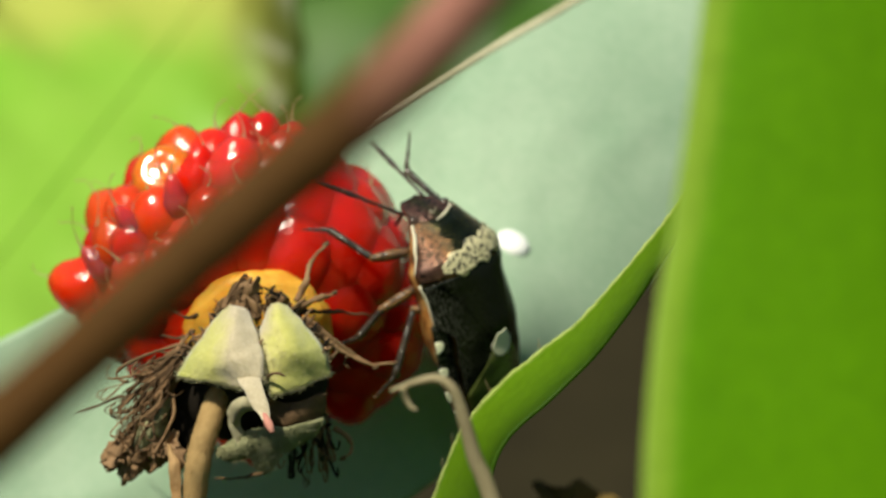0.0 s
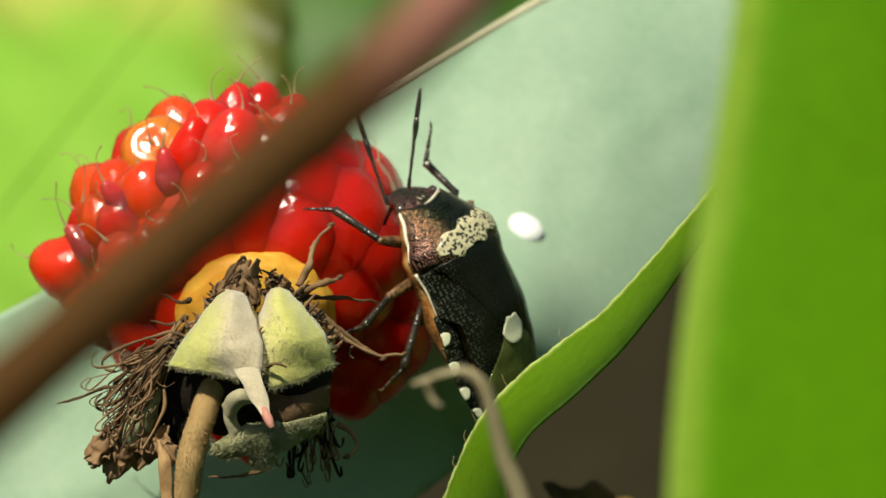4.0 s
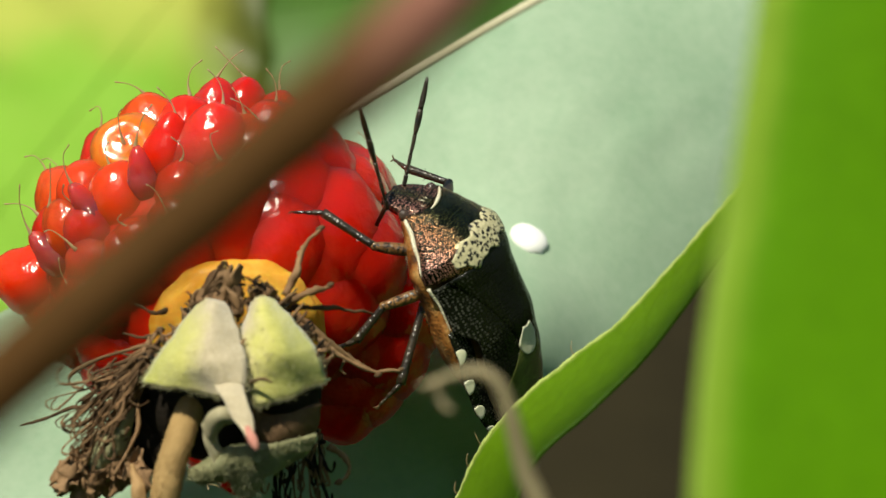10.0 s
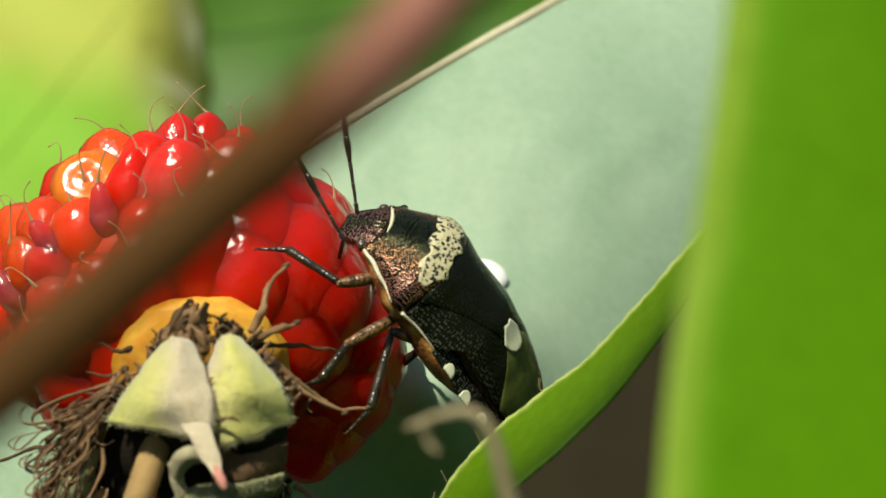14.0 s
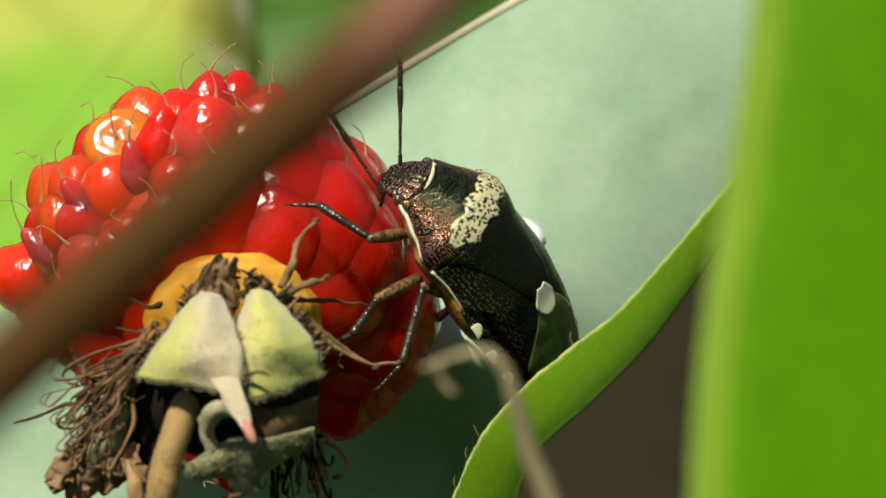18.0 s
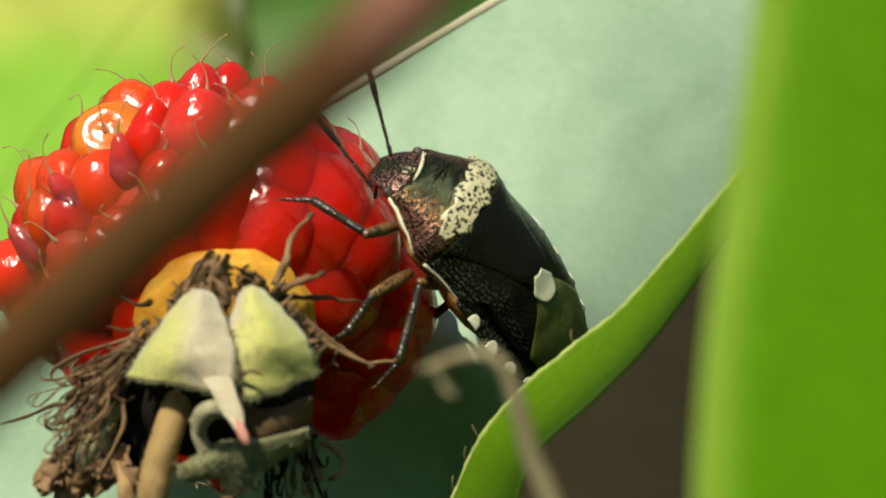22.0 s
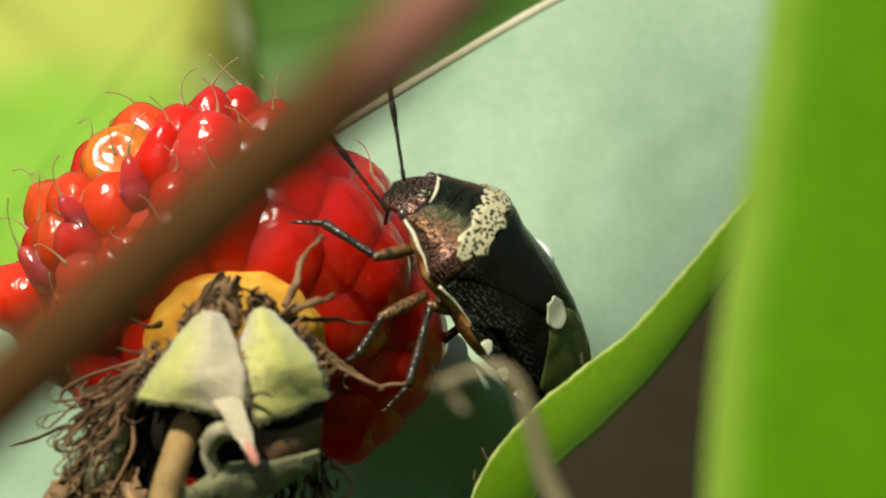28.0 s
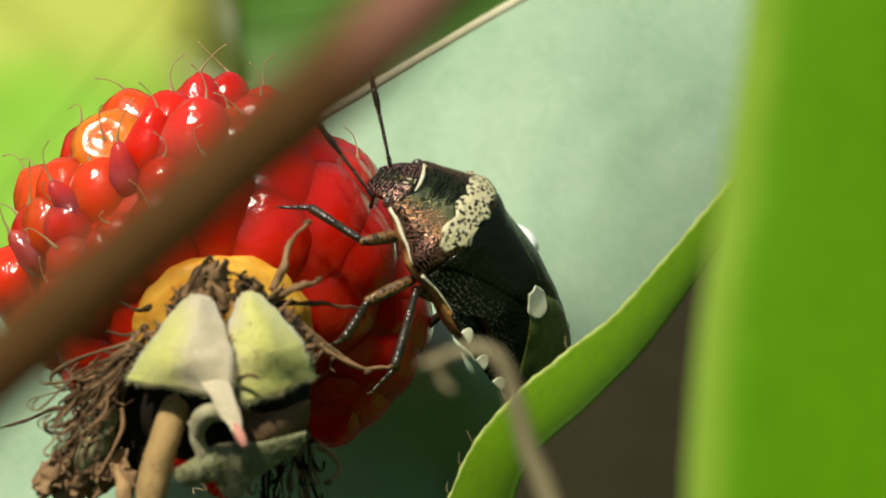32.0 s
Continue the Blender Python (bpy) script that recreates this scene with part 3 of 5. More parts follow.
def curled_leaf():
    """The green leaf whose sharp edge crosses before the bug's tail."""
    top = [P(-0.12, 0.00, -10.45), P(0.63, -0.50, -8.43), P(1.49, -1.00, -6.59), P(3.00, -1.50, -4.84), P(4.53, -2.00, -3.56), P(6.21, -3.00, -2.13), P(8.00, -4.50, -0.02), P(9.54, -6.00, 2.02), P(10.61, -8.00, 3.65), P(11.98, -10.00, 5.88)]
    low = [P(2.39, -6.00, -10.19), P(2.34, -6.00, -8.15), P(3.01, -6.00, -6.52), P(4.53, -6.00, -5.09), P(6.24, -6.00, -3.42), P(7.83, -6.50, -1.37), P(8.93, -7.00, 0.39), P(9.94, -7.50, 2.03), P(11.03, -9.00, 3.79), P(12.20, -11.00, 5.73)]

    def fn(u, v):
        a, b = curve_at(top, u), curve_at(low, u)
        p = a.lerp(b, v)
        p += Vector((-0.08, 0, 0.19)) * (1 - v) + Vector((0.05, -0.45, -0.15)) * math.sin(math.pi * v) + Vector((0.1, -0.25, -0.12)) * min(1, v / 0.12)
        p += Vector((0, 0.2, 0.25)) * noise.noise((u * 12, v * 1.5, 1)) * 0.2
        if v < 0.06:
            p += Vector((-0.02, 0, 0.02)) * math.sin(u * 210) * 0.5
        return p
    r = root("curled_leaf", fn(0.0, 0.5), "bright green leaf with a curled sharp edge", "leaf")
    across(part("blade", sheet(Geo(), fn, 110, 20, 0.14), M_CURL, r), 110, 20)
    g = Geo()
    tube(g, [fn(u / 90, 0.0) for u in range(91)], lambda t: 0.10 + 0.015 * math.sin(t * 90), 8)
    part("rim", g, M_RIM, r, "thin yellow-green leaf rim")
    rng = random.Random(2)
    for u in (0.10, 0.16, 0.21, 0.30, 0.45):
        g = Geo()
        p = fn(u, 0)
        tube(g, smooth_path([p, p + Vector((-0.15, -0.1, 0.25)), p + Vector((-0.2 + rng.uniform(-0.1, 0.1), -0.1, 0.55))], 3), (0.022, 0.008), 5)
        part("hair", g, M_STYLE, r)


curled_leaf()


def front_leaf():
    """The big soft-focus leaf close to the lens."""
    edge = [P(4.70, -45.46, -8.35), P(4.72, -45.48, -5.79), P(4.77, -45.50, -4.19), P(4.87, -45.51, -2.70), P(5.02, -45.53, -1.21), P(5.19, -45.54, -0.03), P(5.37, -45.54, 0.93), P(5.54, -45.56, 2.10), P(5.70, -45.57, 3.27), P(5.88, -45.58, 4.55), P(6.07, -45.59, 6.26), P(6.26, -45.61, 8.39)]

    def fn(u, v):
        p = curve_at(edge, u)
        w = 16 * v
        roll = 0.55 * (1 - math.exp(-w / 0.55))
        return p + Vector((w, -roll + 0.10 * w + 0.2 * math.sin(w * 0.8 + u * 3), 0.15 * w + 0.08 * noise.noise((w * 1.5, u * 9, 0))))
    r = root("foreground_leaf", fn(0.0, 0.5), "broad bright green leaf close before the lens", "leaf")
    across(part("blade", sheet(Geo(), lambda u, v: fn(u, v * v), 40, 80, 0.13), M_FRONT, r), 40, 80)
    g = Geo()
    tube(g, [fn(u / 50, 0.0) for u in range(51)], (0.085, 0.085), 8)
    part("rim", g, M_FRONT_RIM, r, "pale green leaf rim")
    return r


FRONT_LEAF = front_leaf()


def far_leaves():
    def leaf(name, c, length, width, turn, lean, mat, label):
        """A serrate blade about its midrib, bent along and across."""
        dirn = Vector((math.cos(radians(turn)), 0.0, math.sin(radians(turn))))
        across = Vector((-dirn.z, 0, dirn.x))
        across = (across * math.cos(radians(lean)) + Vector((0, 1, 0)) * math.sin(radians(lean)))
        c = Vector(c)

        def fn(u, v):
            s = u - 0.5
            hw = width * (math.sin(math.pi * min(max(u, 0.004), 0.996)) ** 0.7) * (1 + 0.04 * math.sin(u * 90))
            t = 2 * v - 1
            return c + dirn * (s * length) + across * (t * hw / 2) + Vector((0, 1, 0)) * (0.10 * hw * t * t + 0.12 * length * s * s + 0.02 * hw * math.sin(u * 40) * abs(t))
        r = root(name, fn(0.02, 0.5), label, "leaf", "leaves behind the berry")
        part("blade", sheet(Geo(), fn, 50, 16, 0.15), mat, r)
        g = Geo()
        tube(g, [fn(0.02 + 0.95 * k / 20, 0.5) + Vector((0, -0.1, 0)) for k in range(21)], (0.35, 0.12), 8)
        part("midrib", g, mat, r)

    leaf("background_leaf", P(-6.87, 200.00, 27.31), 84, 47, 8, 35, M_DEEP, "mid-green leaf out of focus behind the berry")
    leaf("background_leaf", P(-38.30, 160.00, 8.27), 58, 50, 52, 38, M_LIME, "sunlit lime green leaf yellowing at its upper end")


def fill_leaves():
    """Leaves added all round, mostly out of view, to cut the blue sky and bounce green: of every tilt, open to the sky
    overhead.
    """
    rng = random.Random(21)
    g = Geo()
    for k in range(3150):
        a = rng.uniform(0, 2 * math.pi)
        rad = rng.uniform(750, 1300) if math.sin(a) < 0.8 else rng.uniform(1450, 1900)
        h = rng.uniform(-400, 420) if rng.random() < 0.8 else rng.uniform(-400, 700)
        c = Vector((rad * math.cos(a), rad * math.sin(a), 0))
        c = PLAN.inverted() @ (Vector((c.x, c.y, 420 + h)) * MM) / MM
        d = Vector((rng.gauss(0, 1), rng.gauss(0, 1), rng.gauss(0, 1))).normalized()
        if k >= 2600:
            # unseen leaves added below and beside the berry to throw green light up
            c = Vector((rng.uniform(-480, 480), rng.uniform(-420, 140), rng.uniform(-260, -45)))
            if c.y > -110 and abs(c.x) < 95:
                c.x += math.copysign(140, c.x)
            d = (d + Vector((-0.5, -0.9, 1.3))).normalized()
        e = d.orthogonal().normalized()
        f = d.cross(e)
        ln, wd = rng.uniform(35, 75), rng.uniform(20, 42)
        pts = [c - e * ln, c - e * ln * 0.35 + f * wd * 0.9 + d * 5, c + e * ln * 0.35 + f * wd * 0.7 + d * 4, c + e * ln, c + e * ln * 0.35 - f * wd * 0.7 + d * 4, c - e * ln * 0.35 - f * wd * 0.9 + d * 5]
        g.add(pts + [c - d * 3], [(i, (i + 1) % 6, 6) for i in range(6)])
    thing("light_fill_leaves", g, M_FILL_LEAVES, (0, 900, -400), "green leaves added all round, mostly unseen, to tint the fill light", "bush", kind="stuff")


fill_leaves()
far_leaves()


def dead_leaf():
    """A crumpled scrap of dead leaf caught low behind the curled leaf."""
    c = P(6.90, 18.22, -12.29)

    def fn(u, v):
        p = c + Vector((4.6 * (u - 0.5), 1.5 * v, 2.6 * (v - 0.5) * math.sin(math.pi * (0.15 + 0.7 * u)) - 1.2 * (u - 0.5)))
        return p + Vector((noise.noise(p * 0.8), noise.noise(p * 0.8 + Vector((7, 0, 0))), noise.noise(p * 0.8 + Vector((0, 7, 0))))) * 0.9
    r = root("dead_leaf", fn(0.5, 0.0), "crumpled ochre brown scrap of dead leaf", "leaf")
    part("blade", sheet(Geo(), fn, 30, 18, 0.12), M_OCHRE, r)


dead_leaf()


# ---- cane before the lens ----
def cane():
    """A bramble stem: brown below, a swollen node, pinkish red above."""
    r = root("bramble_cane", P(-13.41, -59.40, -8.20), "thin reddish brown bramble stem close before the lens", "stem")
    low = smooth_path([P(-18.15, -59.35, -12.77), P(-13.41, -59.40, -8.20), P(-10.24, -59.44, -5.24), P(-7.87, -59.47, -3.08), P(-5.50, -59.49, -0.95), P(-3.68, -59.51, 0.63), P(-2.25, -59.53, 1.86)], 12)
    high = smooth_path([P(-2.25, -59.53, 1.86), P(-1.23, -59.54, 2.79), P(-0.40, -59.55, 3.61), P(0.94, -59.57, 5.10), P(2.88, -59.59, 7.43), P(6.36, -59.65, 11.93)], 12)
    g = Geo()
    tube(g, low, lambda t: 0.64 - 0.02 * t + 0.014 * math.sin(t * 40), 16)
    part("lower_stem", g, M_CANE, r, "brown lower stem")
    g = Geo()
    tube(g, high, lambda t: 0.61 - 0.10 * t + 0.01 * math.sin(t * 60), 16)
    part("upper_stem", g, M_CANE, r, "pinkish upper stem")
    g = Geo()
    c, d = low[-1], (high[2] - low[-3]).normalized()
    e = d.cross(Vector((0, 1, 0))).normalized()
    blob(g, c, d * 0.8, e * 0.66, d.cross(e) * 0.66, 20, 14, lambda q: 1 + 0.06 * noise.noise((q.x * 2, q.y * 2, q.z * 2)))
    part("node", g, M_CANE, r, "swollen stem node")
    return r


CANE = cane()


# ---- berry ----
CB = P(-8.64, 6.50, -0.08)
RB = Vector((7.5, 6.2, 6.2))
AXIS = Vector((0.03, -0.90, -0.42)).normalized()


def on_berry(px):
    """Where the line from the lens's resting place through a plan point meets the berry's front."""
    eye = Vector((0, -100, 0))
    d = (Vector(px) - eye).normalized()
    o = Vector([(eye[i] - CB[i]) / RB[i] for i in range(3)])
    e = Vector([d[i] / RB[i] for i in range(3)])
    a, b, c = e.dot(e), 2 * o.dot(e), o.dot(o) - 1
    q = b * b - 4 * a * c
    t = (-b - math.sqrt(q)) / (2 * a) if q > 0 else -b / (2 * a)
    p = eye + d * t
    nrm = Vector([(p[i] - CB[i]) / RB[i] ** 2 for i in range(3)]).normalized()
    return p, nrm


def raspberry():
    r = root("raspberry", CB + AXIS * 5.5, "ripe red raspberry with glossy drupelets and dry hairs", "berry")
    rng = random.Random(7)
    # shoulder of the berry: place, half width, how drawn out and which way, kind
    crown = [
        (-11.99, 4.41, 1.09, 1.00, 0.00, 0.30, 3), (-10.48, 3.95, 0.75, 1.75, 0.35, 0.95, 0), (-8.91, 4.09, 1.17, 1.50, 0.35, 0.95, 4), (-11.21, 2.91, 0.51, 1.55, -0.15, 0.95, 2), (-12.35, 2.48, 1.06, 1.10, -0.10, 0.60, 1), (-13.09, 1.60, 0.55, 1.50, -0.50, 0.85, 2),
        (-11.20, 5.34, 1.06, 1.20, -0.10, 1.00, 1), (-9.69, 5.27, 1.06, 1.20, 0.10, 1.00, 0), (-8.51, 5.73, 0.72, 1.50, 0.00, 1.00, 4), (-7.67, 4.54, 0.87, 1.30, 0.20, 0.90, 1), (-13.62, 2.58, 1.06, 1.10, -0.40, 0.70, 1), (-14.21, 1.01, 1.06, 1.15, -0.40, 0.60, 0),
        (-13.43, 1.00, 0.90, 1.10, 0.00, 0.50, 4), (-14.55, -0.04, 0.55, 1.35, -0.60, 0.80, 2), (-15.30, -0.76, 0.62, 1.30, -0.50, 0.80, 4), (-14.81, 0.91, 0.83, 1.10, -0.40, 0.60, 0), (-11.57, 0.22, 0.98, 1.10, 0.00, 0.40, 0), (-13.14, -0.47, 0.94, 1.10, -0.20, 0.40, 4),
        (-9.99, 1.20, 0.98, 1.10, 0.00, 0.40, 0), (-9.83, 2.77, 0.86, 1.10, 0.00, 0.60, 0), (-8.52, 2.77, 1.06, 1.10, 0.10, 0.50, 0), (-6.45, 5.12, 0.94, 1.20, 0.20, 0.90, 0), (-7.44, 6.11, 0.75, 1.20, 0.10, 1.00, 0),
    ]
    spots = [
        (P(-6.83, 0.00, 4.17), 1.39, 0), (P(-5.45, 0.00, 2.78), 1.94, 0), (P(-3.67, 0.00, 1.40), 2.08, 0),
        (P(-4.27, 0.00, 3.77), 1.31, 0), (P(-2.49, 0.00, -0.57), 2.08, 0), (P(-2.69, 0.00, 2.78), 1.39, 0), (P(-1.40, 0.00, 0.81), 1.58, 0), (P(-1.40, 0.00, -2.35), 1.74, 0),
        (P(-3.28, 0.00, -2.55), 1.94, 0), (P(-2.49, 0.00, -4.13), 1.50, 0), (P(-3.87, 0.00, -4.52), 1.50, 0), (P(-3.48, 0.00, -5.90), 1.19, 0), (P(-5.85, 0.00, 0.81), 1.90, 0),
        (P(-7.82, 0.00, 1.80), 1.94, 0), (P(-9.79, 0.00, 0.22), 1.54, 0), (P(-11.57, 0.00, -0.38), 1.39, 0), (P(-12.95, 0.00, -1.95), 1.43, 0), (P(-13.94, 0.00, -3.53), 1.47, 0),
        (P(-12.36, 0.00, -3.93), 1.39, 0), (P(-14.93, 0.00, -2.35), 1.31, 0), (P(-8.41, 0.00, -7.68), 1.31, 0), (P(-6.04, 0.00, 5.55), 1.23, 0), (P(-16.11, 0.00, -1.17), 1.15, 0), (P(-0.61, 0.00, -1.66), 1.58, 0), (P(-0.67, 0.00, -3.24), 1.66, 0), (P(-1.50, 0.00, -4.72), 1.58, 0), (P(-2.39, 0.00, -5.81), 1.39, 0),
    ]
    places = []
    for x, z, rad, drawn, dx, dz, kind in crown:
        p, nrm = on_berry(P(x, 0, z))
        places.append((p, nrm, rad * (1.12 if kind == 2 else 1.42), kind, drawn, Vector((dx, 0, dz))))
    for px, rad, kind in spots:
        p, nrm = on_berry(px)
        left = p.x < -6.3
        rad *= 1.16 if left else 1.62
        places.append((p, nrm, rad, kind, 1.15 if left else 1.05, None))
    places.append((P(-3.70, 5.50, -6.75), Vector((0.25, -0.4, -0.88)).normalized(), 1.75, 0, 1.05, None))
    places.append((P(-7.85, 4.96, -8.65), Vector((0.0, -0.5, -0.86)), 1.15, 0, 1.05, None))
    # the rest of the berry, ring by ring round its axis
    u = AXIS.orthogonal().normalized()
    w = AXIS.cross(u)
    for ring, th in enumerate((58, 78, 98, 118, 138, 158)):
        count = max(3, int(16 * math.sin(radians(th))))
        for k in range(count):
            ph = 2 * math.pi * (k + 0.5 * (ring % 2)) / count
            d = AXIS * math.cos(radians(th)) + (u * math.cos(ph) + w * math.sin(ph)) * math.sin(radians(th))
            p = CB + Vector([d[i] * RB[i] for i in range(3)])
            if all((p - q[0]).length > 1.9 for q in places):
                nrm = Vector([d[i] / RB[i] for i in range(3)]).normalized()
                left = p.x < -6.3
                places.append((p, nrm, rng.uniform(1.25, 1.5) * (1.16 if left else 1.55), 0, 1.15 if left else 1.05, None))
    for i, (p, nrm, rad, kind, drawn, lean) in enumerate(places):
        g = Geo()
        left = p.x < -6.3
        if lean:
            tip = Vector((-0.17, -0.89, 0.41)) if kind == 3 else (nrm * (0.25 if kind == 2 else 0.6) + lean).normalized()
        else:
            tip = (nrm + AXIS * -0.35 + Vector((-0.1, 0, 0.35 if left else 0.15))).normalized()
        side = tip.cross(AXIS).normalized()
        lng = side.cross(tip)
        seed = rng.uniform(0, 50)
        point = (0.10 if left else 0.04, 0.08, 0.55, 0.0, 0.10)[kind]
        dimple = 0.30 if kind == 3 else 0.0
        lumpy = 1.0 if left else 0.6

        def shape(d):
            s = 1 + lumpy * (0.09 * noise.noise((d.x * 1.3 + seed, d.y * 1.3, d.z * 1.3)) + 0.04 * noise.noise((d.x * 3 + seed, d.y * 3, d.z * 3)))
            z = max(d.z, 0)
            return s * (1 + point * z ** 6 - 0.55 * point * z * (1 - z) - dimple * math.exp(-((1 - d.z) / 0.16) ** 2))
        deep = (0.93 if left else 1.0, 0.93, 0.55, 0.62, 0.86)[kind]
        at = p - nrm * rad * deep
        blob(g, at, side * rad * rng.uniform(1.0, 1.08), lng * rad * rng.uniform(1.0, 1.08), tip * rad * drawn, 26, 22, shape)
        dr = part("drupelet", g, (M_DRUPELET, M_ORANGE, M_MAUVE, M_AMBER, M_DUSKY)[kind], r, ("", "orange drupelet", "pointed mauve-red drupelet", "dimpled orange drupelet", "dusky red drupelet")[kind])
        if nrm.y < 0.75 and (kind == 2 or left and (i % 2 or p.z > 4) or i % 4 == 0):
            h = Geo()
            tang = (side * rng.uniform(-1, 1) + Vector((-0.2, 0, 0.6))).normalized()
            a = at + tip * rad * drawn * (1 + point - dimple) * 0.98
            out = (tip * 0.8 + tang * 0.5).normalized() if kind == 2 else (tip * 0.3 + tang * 0.95).normalized()
            ln = rng.uniform(0.7, 1.35)
            curl = side * rng.choice((-1, 1)) * rng.uniform(0.3, 0.8) + tip * rng.uniform(0, 0.5)
            tube(h, smooth_path([a - out * 0.1, a + out * ln * 0.4, a + out * ln * 0.8 + curl * 0.25, a + out * ln * rng.uniform(0.8, 1.1) + curl * 0.8], 5), lambda t: 0.09 * (1 - t) ** 5 + 0.019 * (1 + 0.6 * (t > 0.93)), 6)
            part("style", h, M_STYLE, dr, "dry tan hair")
    # core: what shows between the drupelets, and the orange seat of the calyx
    g = Geo()
    blob(g, CB, Vector((RB.x - 0.4, 0, 0)), Vector((0, RB.y - 0.4, 0)), Vector((0, 0, RB.z - 0.4)), 32, 20)
    part("core", g, M_CORE, r)
    g = Geo()
    c, nrm = on_berry(P(-7.58, 0.00, -2.74))
    s1 = nrm.cross(Vector((0, 0, 1))).normalized()
    s2 = nrm.cross(s1)
    blob(g, c - nrm * 0.1, s1 * 3.2, s2 * 3.0, nrm * 1.25, 64, 32, lambda d: 1 + 0.07 * noise.noise((d.x * 3, d.y * 3, d.z * 3)) + 0.03 * noise.noise((d.x * 9, d.y * 9, d.z * 9)))
    part("receptacle", g, M_RECEPTACLE, r, "orange-yellow receptacle under the calyx")
    return r


raspberry()


# ---- calyx and stalk ----
def calyx():
    c = P(-7.32, -4.00, -4.53)
    r = root("calyx", P(-8.45, -4.00, -5.10), "withered raspberry calyx with felted sepals and dry stamens", "calyx")
    rng = random.Random(11)

    def lobe(name, line_a, line_b, swell, mat, label, thick=0.16):
        def fn(u, v):
            p = curve_at(line_a, u).lerp(curve_at(line_b, u), v)
            p.y -= swell * math.sin(math.pi * v) * math.sin(math.pi * min(1, 0.25 + 0.75 * u))
            p += Vector((0.06 * noise.noise((p.x * 2, p.z * 2, 9)), 0.16 * noise.noise((p.x * 0.9, p.z * 0.9, 2)) + 0.05 * noise.noise((p.x * 2.6, p.z * 2.6, 7)), 0.09 * noise.noise((p.x * 1.6, p.z * 1.6, 5))))
            return p
        return part(name, sheet(Geo(), fn, 26, 16, thick), mat, r, label), fn

    # two felted sepals, each of two facets
    _, f1 = lobe("sepal", [P(-8.40, -4.20, -1.31), P(-9.20, -4.80, -2.33), P(-9.88, -5.20, -3.35), P(-10.42, -5.30, -4.22)], [P(-7.66, -4.40, -1.48), P(-7.12, -5.50, -2.59), P(-6.80, -6.60, -3.58), P(-6.87, -7.00, -4.66)], 1.15, M_SEPAL_LEFT, "yellow-green felted sepal turning cream on one side")
    _, f3 = lobe("sepal", [P(-6.66, -4.20, -1.27), P(-7.00, -5.20, -2.41), P(-6.91, -6.00, -3.60), P(-6.49, -6.40, -5.01)], [P(-6.24, -4.20, -1.23), P(-5.18, -4.90, -2.23), P(-4.45, -5.30, -3.20), P(-4.16, -5.10, -4.14)], 0.95, M_SEPAL_TWO, "yellow-green felted sepal with a cream side")
    lobe("sepal_tip", [P(-7.95, -6.30, -4.00), P(-7.62, -7.15, -4.50), P(-7.09, -7.60, -5.23), P(-6.62, -8.20, -5.92)], [P(-7.00, -6.30, -3.80), P(-6.84, -7.15, -4.40), P(-6.55, -7.60, -5.14), P(-6.32, -8.20, -5.92)], 0.12, M_SEPAL_LEFT, "cream withered sepal tip", 0.12)
    g = Geo()
    tube(g, smooth_path([P(-6.68, -7.85, -5.50), P(-6.49, -8.15, -5.80), P(-6.36, -8.30, -6.04), P(-6.26, -8.35, -6.26)], 5), lambda t: 0.10 + 0.08 * math.sin(math.pi * t), 8)
    part("sepal_tip", g, M_PINK, r, "pinkish dry sepal point")
    # curled lower sepals
    lobe("sepal", [P(-8.28, -6.00, -5.64), P(-7.82, -7.00, -5.03), P(-7.17, -7.20, -4.89)], [P(-8.02, -5.80, -6.31), P(-7.62, -6.80, -5.59), P(-7.00, -7.00, -5.34)], 0.25, M_SEPAL_GREY, "curled grey sepal")
    lobe("sepal", [P(-8.24, -6.00, -5.59), P(-8.17, -6.00, -6.29), P(-7.89, -5.80, -6.96)], [P(-7.89, -5.80, -5.75), P(-7.78, -5.80, -6.27), P(-7.53, -5.60, -6.69)], 0.2, M_SEPAL_GREY, "curled grey sepal")
    lobe("sepal", [P(-6.64, -5.60, -5.11), P(-5.72, -5.40, -5.31), P(-4.34, -4.80, -4.87)], [P(-7.08, -4.60, -6.95), P(-5.75, -4.80, -6.65), P(-4.46, -4.40, -5.83)], 0.5, M_DRY, "dark brown withered sepal")
    _, f4 = lobe("sepal", [P(-8.82, -5.20, -7.28), P(-7.37, -5.80, -6.40), P(-5.88, -5.80, -6.21), P(-4.43, -5.00, -5.98)], [P(-8.48, -4.80, -7.69), P(-7.23, -5.20, -7.47), P(-6.10, -5.20, -7.28), P(-4.82, -4.60, -6.67)], 0.4, M_SEPAL_DARK, "grey-green hanging sepal")
    _, f5 = lobe("sepal", [P(-7.29, -5.60, -6.32), P(-7.40, -5.40, -7.27), P(-7.15, -5.00, -8.05)], [P(-6.26, -5.60, -6.32), P(-6.18, -5.40, -7.27), P(-6.58, -5.00, -8.14)], 0.3, M_SEPAL_DARK, "dark withered sepal")
    lobe("sepal", [P(-11.35, -3.50, -5.10), P(-12.00, -3.80, -6.10), P(-12.55, -3.70, -7.10), P(-12.50, -3.40, -7.70)], [P(-10.85, -3.60, -5.20), P(-11.05, -4.00, -6.15), P(-11.35, -3.90, -7.10), P(-11.70, -3.50, -7.75)], 0.6, M_SEPAL_DARK, "grey-green withered sepal")
    lobe("sepal", [P(-10.82, -5.20, -7.00), P(-10.71, -5.50, -7.91), P(-10.62, -5.60, -9.39)], [P(-10.75, -5.20, -7.00), P(-10.31, -5.50, -7.90), P(-10.16, -5.60, -9.39)], 0.12, M_TAN, "thin tan dry sepal", 0.1)
